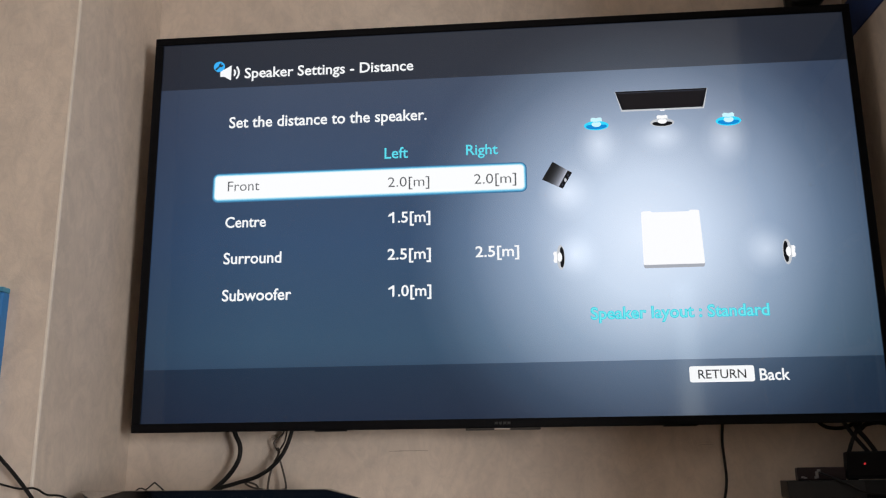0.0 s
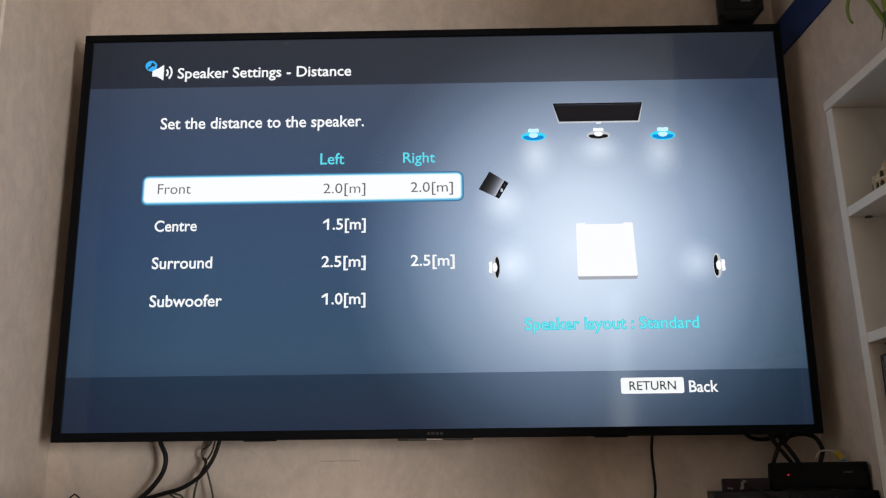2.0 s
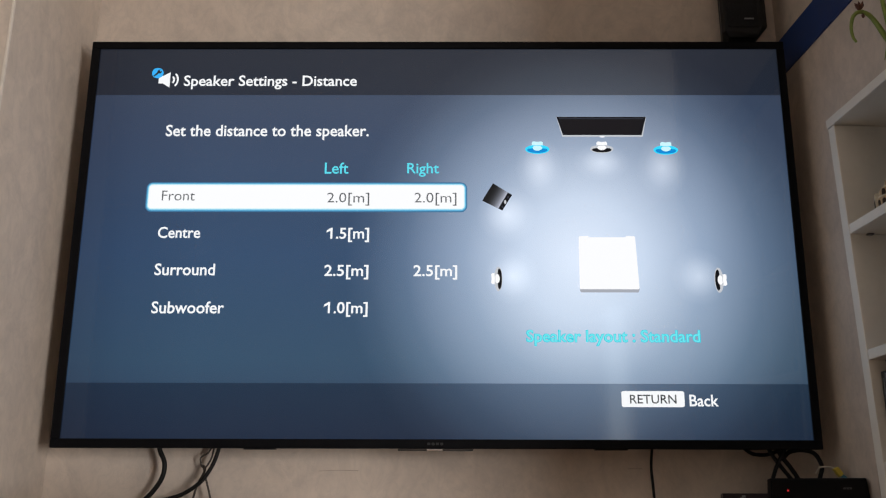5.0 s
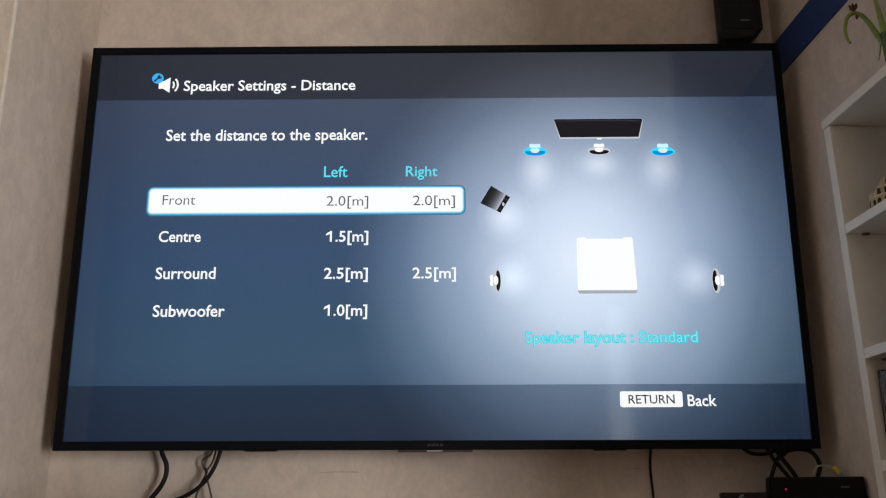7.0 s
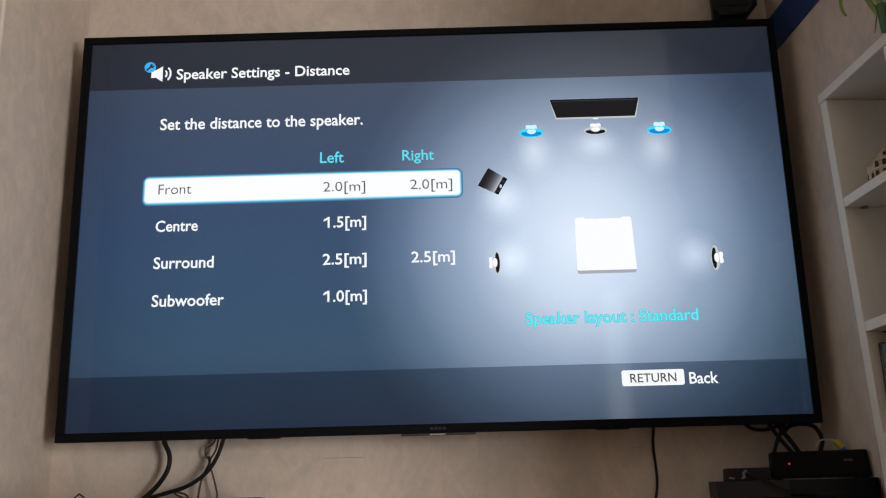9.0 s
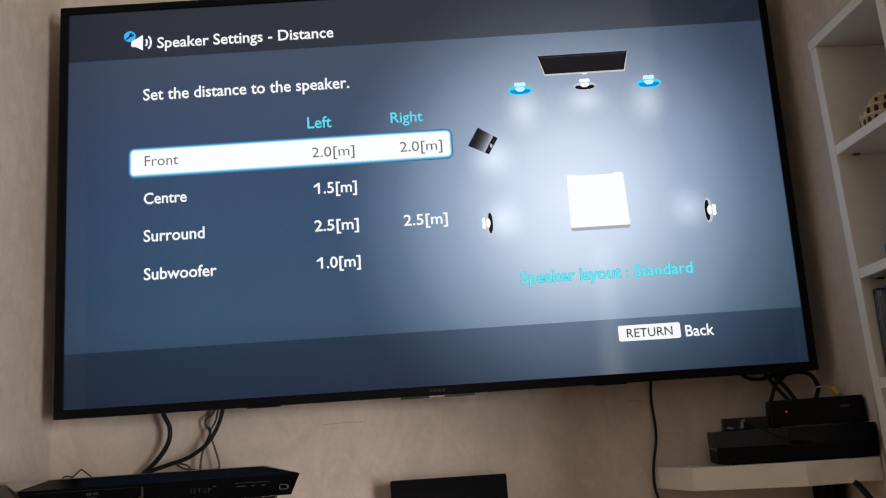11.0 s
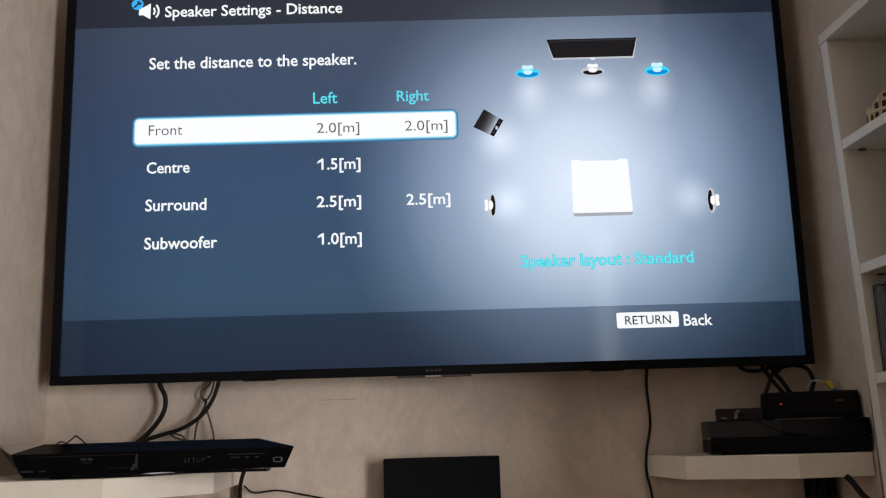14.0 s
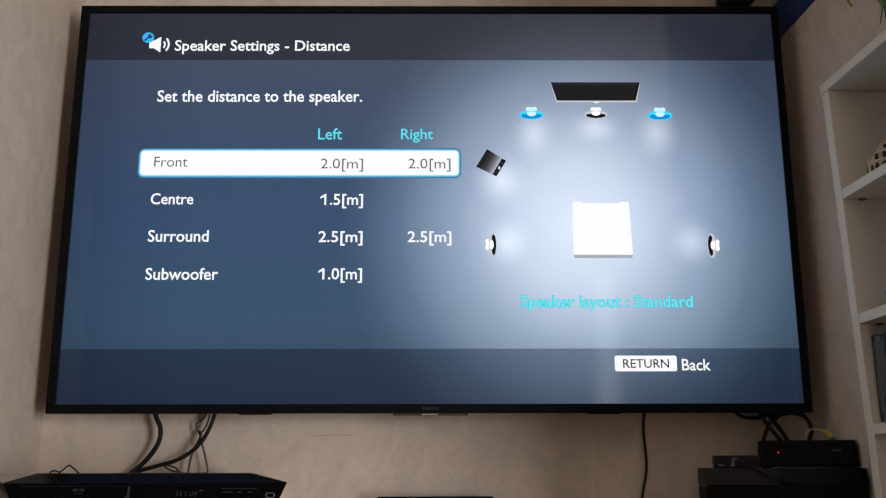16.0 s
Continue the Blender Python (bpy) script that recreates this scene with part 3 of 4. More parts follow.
wall_shelf([(0.414, BACK), (0.447, -0.055), (0.627, -0.115), (0.766, -0.094), (RIGHT + 0.002, BACK)], (1, 2), 0.9973, 1.0383, "white floating wall shelf with cut corner under the game console")

# ---- disc player on its shelf ----
pl = thing("disc_player", (-0.4355, -0.10, ST), "glossy black faceted disc player on the white wall shelf", "disc player")
PX, PY = 0.44, 0.10


def pt(x, y, z):
    return (x + PX, y + PY, z)


F, T, R = (-0.658, -0.285, 0.039), (-0.623, -0.245, 0.0535), (-0.763, -0.112, 0.0525)
part("body", hull([pt(-0.643, -0.280, 0.0065), pt(-0.237, -0.280, 0.0085), pt(*F), pt(-0.222, -0.285, 0.040), pt(*T), pt(-0.287, -0.245, 0.0535), pt(*R),
                   pt(-0.72, 0.0, 0.0525), pt(-0.33, 0.0, 0.0525), pt(-0.70, 0.0, 0.006), pt(-0.34, 0.0, 0.006)], 0.0006), M_PLAYER, pl, "glossy black faceted body")
# end facet in grey metal: stands in for black gloss mirroring the wall
bm = bmesh.new()
facet = [bm.verts.new(Vector(pt(*p)) + Vector((-0.0002, -0.0002, 0.0011))) for p in (F, T, R)]
low = [bm.verts.new(v.co - Vector((0, 0, 0.0016))) for v in facet]
for k in range(3):
    bm.faces.new((facet[k], facet[(k + 1) % 3], low[(k + 1) % 3], low[k]))
bm.faces.new(facet)
bm.faces.new(low)
bmesh.ops.recalc_face_normals(bm, faces=bm.faces)
part("end_facet", bm, M_FACET, pl, "end facet of the black shell, in grey metal for its reflection")
# tray edge with its glossy reflection put into a lighter colour
part("tray_edge", box(*pt(-0.4665, -0.2850, 0.0130), *pt(-0.4635, -0.2835, 0.0350), 0.0004, 1), M_EDGE_GLINT, pl, "upright edge of the disc tray, lighter for its reflection")
part("tray_facet", hull([pt(x, y, z) for y in (-0.2856, -0.2842) for x, z in ((-0.4735, 0.0110), (-0.4685, 0.0108), (-0.4660, 0.0215), (-0.4700, 0.0195))]), M_TRIM, pl, "small polished facet of the disc tray")
part("tray_line", box(*pt(-0.6300, -0.2856, 0.0345), *pt(-0.4690, -0.2840, 0.0350)), M_DIM, pl)
part("tray_line", box(*pt(-0.5060, -0.2852, 0.0145), *pt(-0.4760, -0.2840, 0.0150)), M_DIM, pl)
part("lower_lip", box(*pt(-0.640, -0.284, 0.0035), *pt(-0.262, -0.262, 0.0075), 0.001), M_PLAYER, pl, "thin black lip along the bottom edge")
# window reflection on the black lip, drawn as a white sliver
part("lip_shine", hull([pt(x, y, z) for y in (-0.2848, -0.2820) for x, z in ((-0.456, 0.0050), (-0.440, 0.0064), (-0.424, 0.0066), (-0.404, 0.0056), (-0.424, 0.0048), (-0.440, 0.0046))]), mat("lip_highlight", (0.50, 0.50, 0.55), 0.25, vary=0.05), pl, "window highlight on the lip, as a short white piece")
lettering("display_text", "SETUP", *(v + PX for v in (-0.391, -0.359)), 0.0198, 0.0266, -0.2868 + PY, G_SEG, pl, -0.018, 1.35)
part("display_mark", box(*pt(-0.3560, -0.2868, 0.0272), *pt(-0.3510, -0.2860, 0.0286)), G_SEG, pl)
disc_mark = bmesh.new()
for a, b in ((-0.5500, -0.5420), (-0.5395, -0.5320)):
    box(*pt(a, -0.2868, 0.0270), *pt(b, -0.2860, 0.0310), 0, 1, disc_mark)
part("disc_mark", disc_mark, M_DIM, pl, "faint grey printed mark")
part("mark_line", box(*pt(-0.5480, -0.2868, 0.0235), *pt(-0.5340, -0.2860, 0.0245)), M_DIM, pl)
for a, b in ((-0.642, -0.621), (-0.613, -0.603)):
    part("printed_label", box(*pt(a, -0.2862, 0.0120), *pt(b, -0.2850, 0.0144)), M_DIM, pl)
part("button_line", box(*pt(-0.322, -0.2868, 0.0300), *pt(-0.268, -0.2860, 0.0310)), M_DIM, pl)
for a, b in ((-0.320, -0.3055), (-0.298, -0.292), (-0.282, -0.276)):
    part("button", box(*pt(a, -0.2868, 0.0248), *pt(b, -0.2858, 0.0265)), M_DIM, pl)
part("lamp", box(*pt(-0.3215, -0.2870, 0.0300), *pt(-0.3200, -0.2860, 0.0318)), G_SEG, pl)
port = bmesh.new()
for b in ((-0.2530, 0.0238, -0.2420, 0.0245), (-0.2530, 0.0172, -0.2420, 0.0179), (-0.2540, 0.0182, -0.2531, 0.0235), (-0.2419, 0.0182, -0.2402, 0.0235)):
    box(*pt(b[0], -0.2868, b[1]), *pt(b[2], -0.2858, b[3]), 0, 1, port)
part("usb_port", port, M_SILVER, pl, "pale outlined socket")
for a, b in ((-0.60, -0.24), (-0.34, -0.24), (-0.60, -0.06), (-0.34, -0.06)):
    if a < -0.5 or b > -0.1:
        part("foot", box(*pt(a - 0.012, b - 0.012, 0.0), *pt(a + 0.012, b + 0.012, 0.007), 0.001), M_CASE, pl)

# ---- centre loudspeaker, hung on the wall under the television ----
cs = thing("centre_speaker", (0.010, BACK, 0.93), "black cloth-fronted centre loudspeaker hung below the television", "loudspeaker")
part("cabinet", box(-0.107, -0.050, 0.0, 0.107, -0.004, 0.114, 0.004), M_CASE, cs)
part("grille", hull([(-0.1100, -0.062, 0.1170), (0.1100, -0.062, 0.1170), (-0.1100, -0.062, 0.002), (0.1100, -0.062, 0.002), (-0.1100, -0.049, 0.1170), (0.1100, -0.049, 0.1170), (-0.1100, -0.049, 0.0), (0.1100, -0.049, 0.0)], 0.002), M_CLOTH, cs, "black cloth grille")
part("hanger", box(-0.02, -0.005, 0.07, 0.02, 0.0, 0.10, 0.001), M_CASE, cs)

# ---- satellite loudspeaker above the television ----
sat = thing("satellite_speaker", (0.665, BACK, 2.064), "small black satellite loudspeaker on the wall above the television", "loudspeaker")
part("cabinet", hull([(-0.036, -0.074, 0.004), (0.024, -0.074, 0.004), (-0.030, -0.012, 0.004), (0.024, -0.012, 0.004), (-0.050, -0.068, 0.016), (-0.046, -0.080, 0.016), (0.024, -0.080, 0.010), (0.034, -0.080, 0.026), (0.051, -0.064, 0.034), (0.046, -0.010, 0.034), (-0.034, -0.010, 0.016),
                      (-0.050, -0.068, 0.21), (-0.046, -0.080, 0.21), (0.034, -0.080, 0.21), (0.051, -0.064, 0.21), (0.046, -0.010, 0.21), (-0.034, -0.010, 0.21)], 0.001), M_SATIN, sat, "black cabinet with slanted corners")
part("base", box(-0.028, -0.066, 0.0, 0.020, -0.016, 0.0045, 0.001), M_CASE, sat)
part("grille", box(-0.040, -0.0825, 0.024, 0.026, -0.0795, 0.205, 0.0015), M_MESH, sat, "black cloth grille")
part("badge", box(-0.004, -0.0845, 0.0425, 0.016, -0.0825, 0.0452), M_SILVER, sat, "small grey maker's badge")
part("wall_hook", box(-0.02, -0.013, 0.12, 0.02, 0.0, 0.18, 0.002), M_CASE, sat)

# ---- game console, receiver box and small drive on the other shelf ----
RT = 1.0383
gc = thing("game_console", (0.494, -0.058, RT), "matt black slanted game console lying on the white wall shelf", "game console", rz=-10)
GW, GD = 0.274, 0.130
part("lower_body", prism([(0.006, 0.003), (-0.003, 0.0270), (GD, 0.0270), (GD, 0.003)], 0.0005, GW, 0.001, axis="x"), M_CASE, gc, "matt black lower half")
part("upper_body", prism([(-0.005, 0.0310), (0.004, 0.0600), (GD, 0.0600), (GD, 0.0310)], 0.0, GW, 0.001, axis="x"), M_SATIN, gc, "satin black upper half")
part("gloss_panel", prism([(-0.0062, 0.0315), (0.0030, 0.0596), (0.006, 0.0596), (0.0, 0.0315)], 0.125, GW - 0.001, axis="x"), M_GLOSS, gc, "glossy black half of the front")
part("gap_strip", box(0.001, 0.002, 0.0268, GW - 0.001, GD - 0.004, 0.0312), M_GLOSS, gc, "glossy black slot between the halves")
for a in (0.03, 0.24):
    for b in (0.02, 0.115):
        part("foot", box(a - 0.008, b - 0.008, 0.0, a + 0.008, b + 0.008, 0.004), M_CASE, gc)
rb = thing("receiver_box", (0.603, -0.040, RT + 0.0600), "small black receiver box with a red lamp on the console", "receiver box", rz=-14)
RW, RD = 0.166, 0.072
part("body", hull([(x, y, z) for x in (0.0, RW) for y in (0.0, RD) for z in (0.0015,)] + [(x, y, 0.049) for x in (0.003, RW - 0.003) for y in (0.004, RD)], 0.0015), M_CASE, rb, "matt black body")
part("front_panel", box(0.004, -0.0025, 0.006, RW - 0.004, 0.0020, 0.046, 0.001), M_GLOSS, rb, "glossy black front panel")
part("lamp", prism(ellipse(0.030, 0.0275, 0.0017, 0.0017, 10), -0.0042, -0.0020, axis="y"), G_LED, rb, "glowing red lamp")
mark = bmesh.new()
for a, b in ((0.1225, 0.1268), (0.1280, 0.1318), (0.1330, 0.1365)):
    box(a, -0.0037, 0.0295, b, -0.0020, 0.0330, 0, 1, mark)
part("badge", mark, mat("dull_silver_print", (0.05, 0.05, 0.052), 0.5, vary=0.1), rb, "grey printed badge")
for a in (0.012, RW - 0.012):
    for b in (0.012, RD - 0.010):
        part("foot", box(a - 0.006, b - 0.006, 0.0, a + 0.006, b + 0.006, 0.004), M_CASE, rb)
hd = thing("small_drive", (0.521, -0.028, RT + 0.0600), "small dark drive with white printed marks on the console", "drive", rz=-12)
part("case", box(0.0, 0.0, 0.0, 0.080, 0.05, 0.0225, 0.002), mat("brown_black_plastic", (0.015, 0.008, 0.010), 0.5, vary=0.3, spec=0.2), hd)
bm = bmesh.new()
for a, b, c, d in ((0.006, 0.004, 0.012, 0.007), (0.011, 0.003, 0.016, 0.006), (0.030, 0.004, 0.035, 0.016), (0.033, 0.012, 0.039, 0.019), (0.028, 0.003, 0.032, 0.007)):
    box(a, -0.0008, b, c, 0.0002, d, 0, 1, bm)
part("printed_mark", bm, M_SILVER, hd, "white printed marks")

# ---- cables ----
cable([(-0.539, 0.057, 1.224), (-0.534, 0.061, 1.199), (-0.523, 0.061, 1.175), (-0.525, 0.061, 1.148), (-0.542, 0.061, 1.120), (-0.568, 0.057, 1.094), (-0.597, 0.030, 1.066)], 0.0048, M_CABLE, "thick black cable from the television to the disc player", "television cables")
cable([(-0.415, 0.046, 1.224), (-0.418, 0.053, 1.201), (-0.429, 0.053, 1.168), (-0.449, 0.053, 1.139), (-0.483, 0.053, 1.116), (-0.523, 0.053, 1.104), (-0.563, 0.049, 1.092), (-0.607, 0.030, 1.070)], 0.0040, M_CABLE, "thick black cable from the television to the disc player", "television cables")
cable([(-0.433, 0.076, 1.223), (-0.442, 0.076, 1.197), (-0.458, 0.076, 1.184), (-0.450, 0.076, 1.166), (-0.437, 0.076, 1.184), (-0.431, 0.076, 1.218)], 0.0018, M_GREYC, "thin grey looped wire under the television", "thin wires")
cable([(-0.450, 0.076, 1.169), (-0.446, 0.068, 1.160), (-0.460, 0.068, 1.129), (-0.466, 0.068, 1.093), (-0.467, 0.065, 1.036)], 0.0022, M_GREYC, "thin grey wire behind the disc player", "thin wires")
cable([(-0.450, 0.074, 1.171), (-0.446, 0.068, 1.156), (-0.436, 0.068, 1.125), (-0.429, 0.068, 1.097), (-0.434, 0.068, 1.091), (-0.464, 0.068, 1.090), (-0.496, 0.068, 1.095), (-0.512, 0.068, 1.104), (-0.501, 0.068, 1.104), (-0.484, 0.068, 1.092), (-0.475, 0.065, 1.036)], 0.0020, M_GREYC, "thin grey looped wire behind the disc player", "thin wires")
cable([(-0.712, 0.0, 1.080), (-0.702, 0.0, 1.093), (-0.694, 0.0, 1.096), (-0.686, 0.0, 1.0935), (-0.6835, 0.0, 1.094), (-0.6695, 0.0, 1.1055), (-0.6680, 0.0, 1.1062), (-0.6665, 0.0, 1.1055), (-0.652, 0.0, 1.094), (-0.645, 0.01, 1.082), (-0.64, 0.03, 1.040)], 0.0014, M_CABLE, "thin black wire kinked above the disc player", "thin wires")
cable([(-0.345, -0.02, 1.045), (-0.352, -0.02, 1.030), (-0.362, 0.0, 1.005), (-0.367, 0.025, 0.975), (-0.373, 0.068, 0.932), (-0.373, 0.084, 0.755)], 0.0038, M_CABLE, "black cable hanging down from the disc player", "hanging cables")
cable([(-0.371, 0.076, 1.003), (-0.353, 0.087, 0.989), (-0.307, 0.087, 0.992), (-0.256, 0.087, 0.982), (-0.199, 0.087, 0.971), (-0.167, 0.087, 0.972), (-0.099, 0.082, 0.965), (-0.089, 0.080, 0.957)], 0.0018, M_CABLE, "thin speaker wire along the wall", "thin wires")
adp = tagged(part("wall_clip", box(-0.391, 0.082, 0.90, -0.379, BACK, 1.006, 0.002), M_GREYC), "grey cable clip on the wall", "cable clip")
cable([(0.424, 0.076, 1.223), (0.423, 0.085, 1.204), (0.420, 0.087, 1.168), (0.422, 0.087, 1.099), (0.411, 0.087, 1.045), (0.408, 0.087, 1.004), (0.416, 0.087, 0.952), (0.420, 0.087, 0.804)], 0.0027, M_CABLE, "black power cable hanging down from the television", "hanging cables")
cable([(0.589, 0.053, 1.214), (0.598, 0.061, 1.203), (0.614, 0.061, 1.194), (0.642, 0.061, 1.194), (0.665, 0.057, 1.205), (0.674, 0.046, 1.219)], 0.0035, M_CABLE, "black cable drooping under the television", "television cables")
cable([(0.631, 0.038, 1.219), (0.635, 0.038, 1.202), (0.647, 0.038, 1.181), (0.670, 0.038, 1.150), (0.684, 0.046, 1.135)], 0.0038, M_CABLE, "black cable from the television to the receiver box", "television cables")
cable([(0.668, 0.034, 1.219), (0.663, 0.034, 1.202), (0.646, 0.034, 1.172), (0.638, 0.038, 1.150), (0.635, 0.046, 1.135)], 0.0038, M_CABLE, "black cable from the television to the receiver box", "television cables")
cable([(0.650, 0.042, 1.219), (0.657, 0.042, 1.193), (0.672, 0.042, 1.172), (0.685, 0.042, 1.151), (0.694, 0.046, 1.135)], 0.0042, M_CABLE, "black cable from the television to the receiver box", "television cables")
cable([(0.663, 0.038, 1.189), (0.675, 0.038, 1.198), (0.698, 0.038, 1.201), (0.721, 0.038, 1.194), (0.732, 0.038, 1.171), (0.726, 0.038, 1.150), (0.725, 0.042, 1.138)], 0.0042, M_CABLE, "black cable looped behind the receiver box", "television cables")
cable([(0.719, 0.038, 1.158), (0.726, 0.030, 1.169), (0.738, 0.012, 1.1685), (0.736, -0.006, 1.1655)], 0.0016, M_CREAM, "thin white wire with a yellow plug", "thin wires")
plug = thing("plug", (0.7414, -0.010, 1.1490), "yellow plastic plug with a blue tip on the receiver box", "plug")
part("body", hull([(x, y, z) for y in (-0.006, 0.006) for x, z in ((-0.009, 0.015), (-0.001, 0.020), (0.008, 0.007), (0.001, 0.001))], 0.001), M_YELLOW, plug, "yellow plastic body")
part("tip", hull([(x, y, z) for y in (-0.004, 0.004) for x, z in ((0.002, 0.001), (0.008, 0.006), (0.014, 0.0), (0.006, 0.0))]), M_TEAL, plug, "dull blue plastic tip")
cable([(0.556, -0.038, 1.112), (0.563, -0.050, 1.1075), (0.584, -0.080, 1.094), (0.607, -0.090, 1.080), (0.640, -0.094, 1.074), (0.655, -0.092, 1.073)], 0.0020, M_CABLE, "short black lead in front of the game console", "thin wires")
for i, (a, b, r) in enumerate(((0.712, 0.0, 0.0045), (0.722, 0.010, 0.0035), (0.731, -0.008, 0.0045), (0.741, 0.008, 0.0035))):
    cable([(a, 0.03, 1.01), (a + b * 0.2, 0.03, 0.988), (a - 0.006 + b, 0.03, 0.961), (a + b * 0.5, 0.03, 0.931), (a - b, 0.035, 0.80)], r, M_CABLE, "black cables bunched under the wall shelf", "cables under the shelf")
cable([(0.7091, -0.0956, 1.0043), (0.7187, -0.1052, 0.9909), (0.7311, -0.1147, 0.968), (0.7435, -0.1338, 0.9422), (0.7454, -0.1481, 0.8706)], 0.0052, M_CABLE, "thick black lead hanging from the wall shelf", "cables under the shelf")
cable([(-0.921, -0.280, 1.255), (-0.843, -0.285, 1.177), (-0.819, -0.285, 1.152), (-0.783, -0.285, 1.117), (-0.744, -0.285, 1.071), (-0.737, -0.280, 1.039)], 0.0032, M_CABLE, "black cable sagging to the wall shelf", "hanging cables")
cable([(-0.892, -0.280, 1.111), (-0.835, -0.285, 1.109), (-0.813, -0.285, 1.107), (-0.777, -0.285, 1.099), (-0.750, -0.285, 1.099), (-0.729, -0.285, 1.089), (-0.705, -0.285, 1.087), (-0.697, -0.275, 1.076), (-0.695, -0.265, 1.038)], 0.0018, M_CABLE, "thin black wire beside the disc player", "thin wires")

ad = thing("power_adapter", (0.734, BACK, 0.86), "black ribbed power adapter under the white wall shelf", "power adapter")
part("case", box(-0.018, -0.060, 0.0, 0.020, 0.0, 0.137, 0.003), M_CASE, ad)
for k in range(6):
    part("rib", box(-0.014 + 0.0052 * k, -0.0618, 0.010, -0.0115 + 0.0052 * k, -0.0595, 0.130), M_SATIN, ad)

# ---- blue panel on the wall step ----
bp = thing("wall_board", (-0.991, STEP, 0.986), "blue panel with a pale edge strip hung on the wall", "wall board")
part("board", box(-0.15, -0.020, 0.0, 0.148, 0.0, 0.440, 0.002), M_BLUE2, bp, "plain blue board")
part("edge_strip", box(-0.15, -0.022, 0.4405, 0.148, 0.0, 0.449, 0.001), M_TEAL, bp, "pale blue strip along the edge")

# ---- white shelf unit along the side wall ----
unit = thing("shelf_unit", (0.7644, -0.1672, 0), "white laminate shelf unit with square compartments along the wall", "shelf unit", rx=-1.4, ry=-0.45, rz=5)
D = 0.262
BT = 0.018
uprights = [0.0, -0.219, -0.438]
for a in uprights:
    part("upright", box(0, a - 0.022, 0.0, D, a, UT - BT - 0.0005, 0.001, 1), M_WHITE, unit)
part("top_board", box(-0.002, -0.460, UT - BT, D, 0.001, UT, 0.001, 1), M_WHITE, unit)
LEVELS = [1.592, 1.362, 1.171, 0.960, 0.730, 0.500, 0.270, 0.060]
for z in LEVELS:
    for a, b in zip(uprights, uprights[1:]):
        part("shelf_board", box(0.001, b + 0.0005, z - BT, D, a - 0.0225, z, 0.0008, 1), M_WHITE, unit)
        part("shelf_peg", box(0.030, a - 0.031, z - BT - 0.003, 0.042, a - 0.0225, z - BT, 0.0008, 1), M_PEG, unit)
part("back_panel", box(D, -0.460, 0.0, D + 0.004, 0.0, UT), M_WHITE, unit, "thin white back panel")

# ---- small things in the unit ----


def arena(at):
    """A small souvenir of an ancient arena: an oval wall with rows of dark arches, high on one side, on a green base."""
    t = thing("model_arena", at, "small beige model of a ruined ancient arena on a green base", "ornament")
    ra, rb, k = 0.050, 0.042, 22
    base = prism([(1.12 * ra * math.cos(6.2832 * i / 28), 1.12 * rb * math.sin(6.2832 * i / 28)) for i in range(28)], 0.0, 0.008, 0.001)
    part("base", base, M_GREEN, t, "green painted base")

    def ring(a0, a1, r, z0, z1, thick, rise=0.0):
        bm = bmesh.new()
        cols = []
        m = max(3, int(abs(a1 - a0) / 8))
        for i in range(m + 1):
            a = radians(a0 + (a1 - a0) * i / m)
            c, s = math.cos(a), math.sin(a)
            top = z1 if rise == 0 else z0 + (z1 - z0) * min(1.0, 0.12 + 0.88 * (i * abs(a1 - a0) / m) / rise) + 0.0016 * (i % 2)
            cols.append([bm.verts.new(((ra * r - d) * c, (rb * r - d) * s, z)) for d, z in ((0, z0), (0, top), (thick, top), (thick, z0))])
        for p, q in zip(cols, cols[1:]):
            for j in range(4):
                bm.faces.new((p[j], q[j], q[(j + 1) % 4], p[(j + 1) % 4]))
        bm.faces.new(cols[0])
        bm.faces.new(cols[-1])
        return bm
    part("lower_wall", ring(0, 360, 1.0, 0.008, 0.029, 0.008), M_STONE, t)
    part("middle_wall", ring(188, 352, 0.985, 0.029, 0.046, 0.007, 14), M_STONE, t)
    part("upper_wall", ring(212, 336, 0.97, 0.046, 0.063, 0.006, 14), M_STONE, t)
    part("top_wall", ring(240, 322, 0.955, 0.063, 0.074, 0.005, 12), M_STONE, t)
    for z, a0, a1 in ((0.029, 184, 352), (0.046, 210, 336), (0.063, 240, 322)):
        part("cornice", ring(a0, a1, 1.03, z - 0.0012, z + 0.0012, 0.004), M_STONE2, t)
    for a, z, h in ((192, 0.038, 0.008), (216, 0.052, 0.009), (243, 0.066, 0.012), (268, 0.074, 0.009), (318, 0.071, 0.008)):
        c, d = ra * 0.95 * math.cos(radians(a)), rb * 0.95 * math.sin(radians(a))
        part("broken_pillar", hull([(c - 0.0022, d - 0.0022, z - 0.004), (c + 0.0022, d - 0.0022, z - 0.004), (c + 0.0022, d + 0.0022, z - 0.004), (c - 0.0022, d + 0.0022, z - 0.004), (c - 0.0008, d, z + h), (c + 0.0010, d + 0.0006, z + h * 0.8)]), M_STONE2, t)
    for row, (z, a0, a1) in enumerate(((0.0175, 0, 360), (0.0375, 200, 348), (0.0545, 224, 330))):
        n = int((a1 - a0) / 20)
        for i in range(n):
            a = radians(a0 + (a1 - a0) * (i + 0.5) / n)
            r = (1.008, 0.993, 0.978)[row]
            arch = [(-0.0042, -0.0068), (0.0042, -0.0068), (0.0042, 0.0022), (0.0024, 0.0054), (0, 0.0064), (-0.0024, 0.0054), (-0.0042, 0.0022)]
            if row == 2:
                arch = ellipse(0, 0, 0.0038, 0.0044, 8)
            bm = prism(arch, -0.0006, 0.0006, axis="y")
            n_dir = math.atan2(math.sin(a) / rb, math.cos(a) / ra)
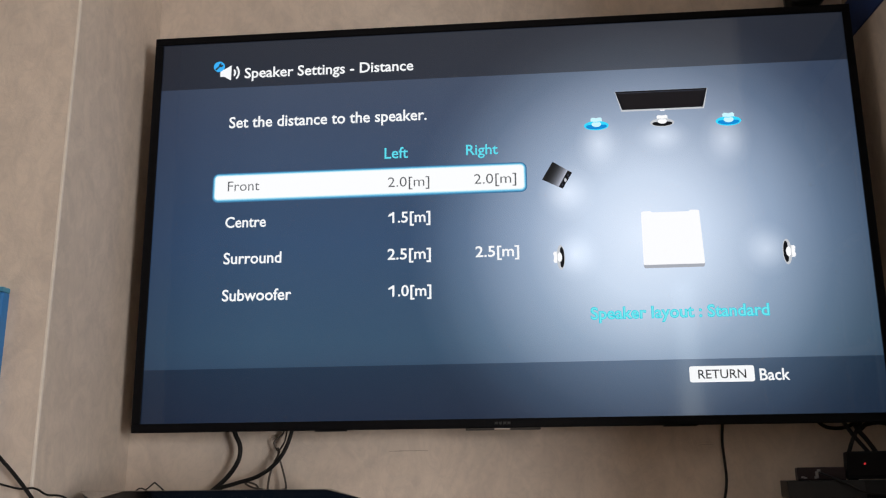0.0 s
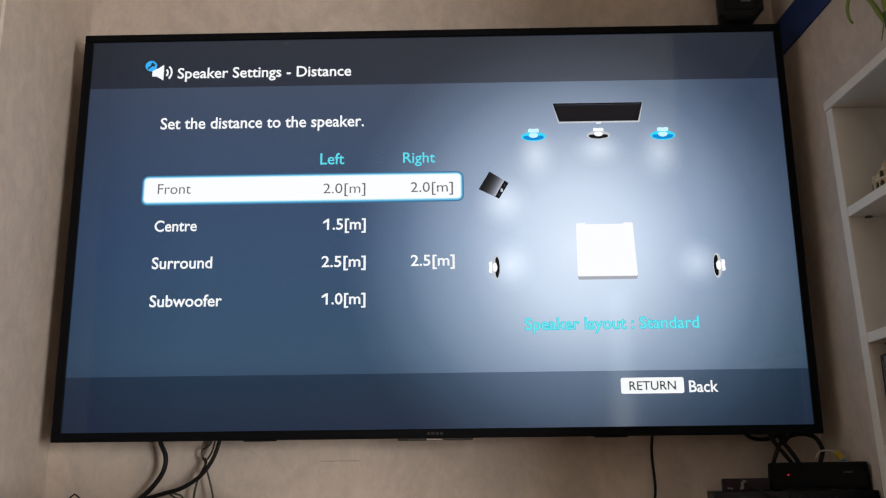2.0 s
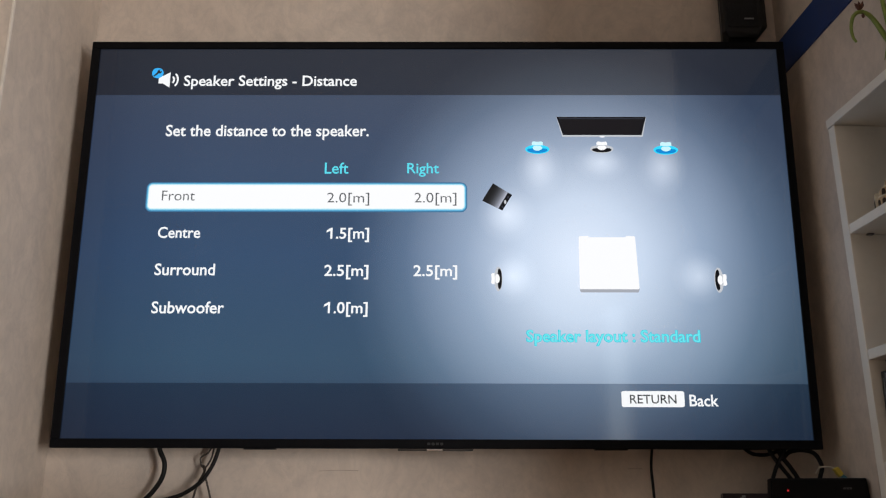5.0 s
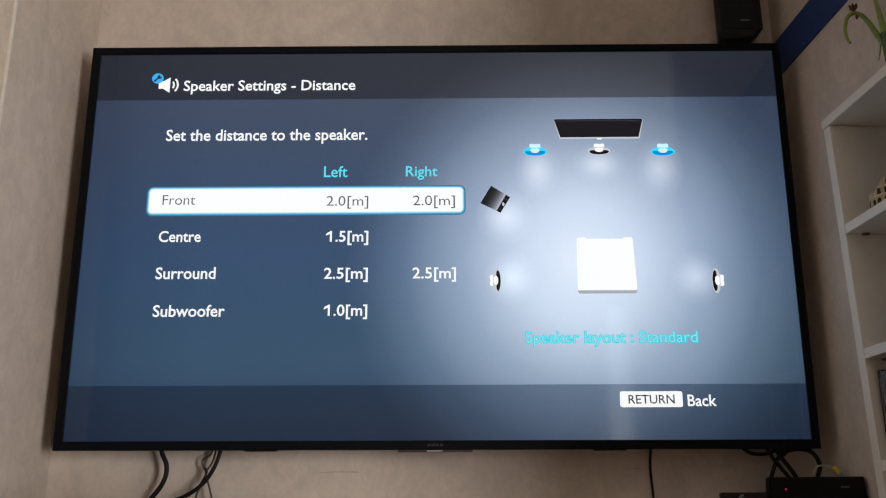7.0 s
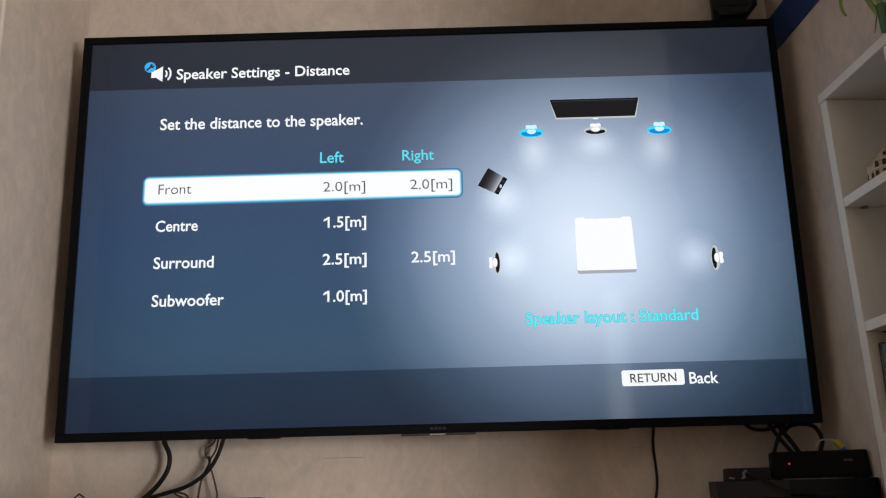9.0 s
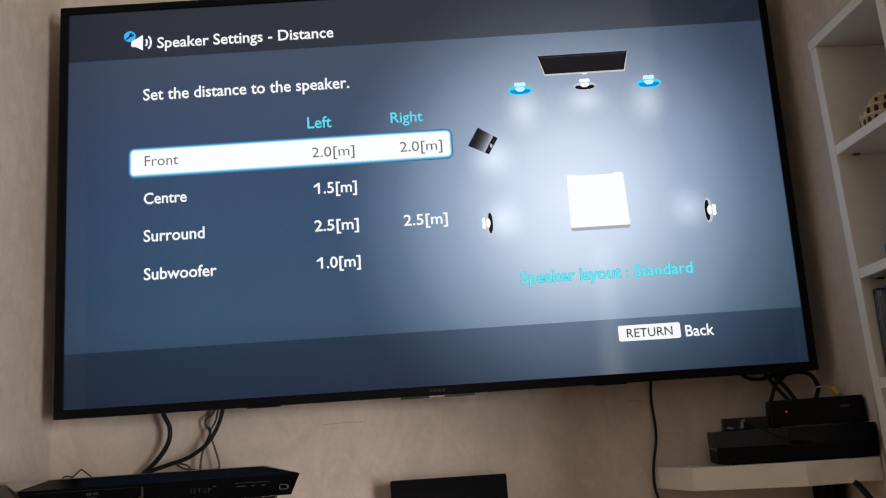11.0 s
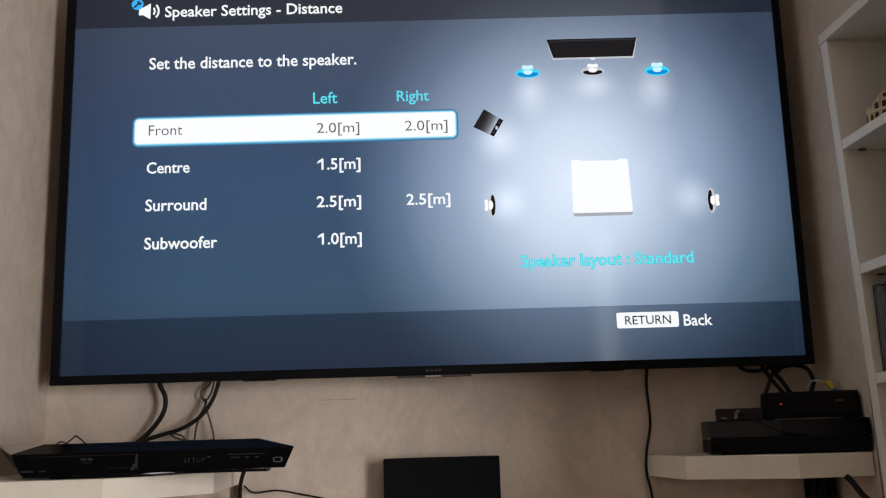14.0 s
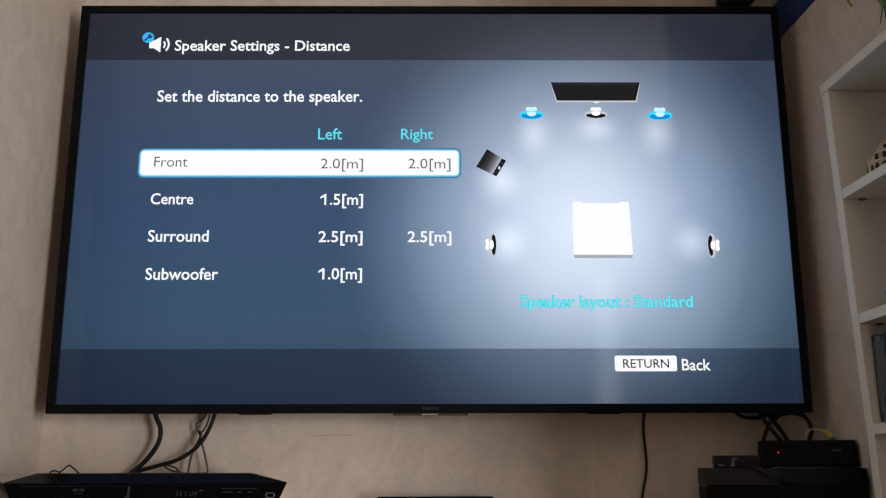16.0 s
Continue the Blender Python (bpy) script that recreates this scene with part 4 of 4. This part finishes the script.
            bmesh.ops.transform(bm, matrix=Matrix.Translation((ra * r * math.cos(a), rb * r * math.sin(a), z)) @ Matrix.Rotation(n_dir + math.pi / 2, 4, "Z"), verts=bm.verts)
            part("arch", bm, M_HOLE, t)
    turn = Matrix.Translation((ra * 1.02 * math.cos(radians(170)), rb * 1.02 * math.sin(radians(170)), 0)) @ Matrix.Rotation(radians(80), 4, "Z")
    gate = prism([(-0.011, 0.006), (0.011, 0.006), (0.011, 0.034), (0.0085, 0.034), (0.0085, 0.0375), (0.004, 0.0375), (0.004, 0.035), (-0.005, 0.035), (-0.005, 0.0395), (-0.009, 0.0395), (-0.009, 0.034), (-0.011, 0.034)], -0.004, 0.004, axis="y")
    bmesh.ops.transform(gate, matrix=turn, verts=gate.verts)
    part("gate", gate, M_STONE2, t, "pale arched gate")
    for u in (-0.0055, 0.0050):
        arch = prism([(u - 0.0034, 0.009), (u + 0.0034, 0.009), (u + 0.0034, 0.021), (u + 0.0018, 0.0245), (u, 0.0255), (u - 0.0018, 0.0245), (u - 0.0034, 0.021)], 0.0036, 0.0048, axis="y")
        bmesh.ops.transform(arch, matrix=turn, verts=arch.verts)
        part("gate_arch", arch, M_HOLE, t)
    return t


ar = arena((UX + 0.065, -0.224, 1.5950))
ar.rotation_euler = (0, 0, radians(-12))
ar.scale = (0.86, 0.86, 0.86)
for i, (dy, dz, s) in enumerate(((-0.212, 0, 0.030), (-0.246, 0, 0.032), (-0.228, 0.031, 0.028))):
    tagged(part("blue_block", box(UX + 0.030, dy - s / 2, 1.3655 + dz, UX + 0.030 + s, dy + s / 2, 1.3655 + dz + s, 0.002), M_BLUE2), "small blue cube stacked in the shelf unit", "block", "blue blocks")
y = -0.166
for i in range(9):
    th = (0.014, 0.015, 0.012, 0.014, 0.016, 0.013, 0.014, 0.015, 0.013)[i]
    if y - th < -0.335:
        break
    hgt = 0.148 - 0.004 * (i % 3)
    cse = thing("disc_case", (UX + 0.012, y - th / 2, 1.1745), "upright dark disc case in the shelf unit", "disc case", "disc cases")
    part("cover", box(0.0, -th / 2 + 0.0004, 0.0, 0.13, th / 2 - 0.0004, hgt, 0.0012, 1), M_SPINES[i % 3], cse)
    part("spine_line", box(-0.0006, -th / 2 + 0.0030, 0.012, 0.0004, -th / 2 + 0.0046, hgt - 0.012), M_SILVER if i % 2 == 0 else M_DIM, cse, "pale line down the spine")
    y -= th + 0.0006

# ---- flower stem in a slim vase on top of the unit ----
fl = thing("flower_stem", (0.763, -0.366, UT + 0.0035), "green bent flower stem with a brown bud in a slim vase", "plant")
fo = Vector((0.763, -0.366, UT + 0.0035))


def rel(points):
    return [Vector(p) - fo for p in points]


bm = bmesh.new()
bmesh.ops.create_cone(bm, cap_ends=True, segments=16, radius1=0.0070, radius2=0.0085, depth=0.05, matrix=Matrix.Translation((0, 0, 0.025)))
part("vase", bm, M_GLASS, fl, "slim green glazed vase")
part("stem", tube(rel([(0.763, -0.366, 1.840), (0.764, -0.356, 1.852), (0.768, -0.342, 1.860), (0.766, -0.332, 1.878), (0.757, -0.330, 1.900), (0.746, -0.330, 1.915), (0.732, -0.330, 1.920), (0.720, -0.330, 1.911), (0.714, -0.330, 1.890), (0.715, -0.330, 1.872), (0.720, -0.330, 1.862)]), 0.0060, 8, 5, 0.0022), M_STEM, fl, "bent yellow-green stem", smooth=True)
part("leaf", tube(rel([(0.763, -0.366, 1.850), (0.766, -0.350, 1.905), (0.766, -0.338, 1.960), (0.760, -0.326, 2.010)]), 0.0065, 6, 5, 0.001), M_STEM, fl, "long narrow green leaf", smooth=True)
part("leaf", tube(rel([(0.765, -0.350, 1.862), (0.768, -0.338, 1.858), (0.766, -0.333, 1.842), (0.763, -0.331, 1.828)]), 0.0018, 6, 5, 0.0008), M_STEM, fl, "thin drooping leaf", smooth=True)
bm = bmesh.new()
for k in range(6):
    a = k * 1.047
    m = Matrix.Translation(Vector((0.732 + 0.004 * math.cos(a), -0.332 + 0.004 * math.sin(a), 1.929)) - fo) @ Matrix.Rotation(a, 4, "Z") @ Matrix.Rotation(0.5, 4, "Y")
    bmesh.ops.create_icosphere(bm, subdivisions=1, radius=1, matrix=m @ Matrix.Diagonal((0.003, 0.0024, 0.008, 1)))
bmesh.ops.create_icosphere(bm, subdivisions=1, radius=1, matrix=Matrix.Translation(Vector((0.734, -0.336, 1.909)) - fo) @ Matrix.Diagonal((0.003, 0.003, 0.005, 1)))
part("bud", bm, M_BUD, fl, "withered brown bud")
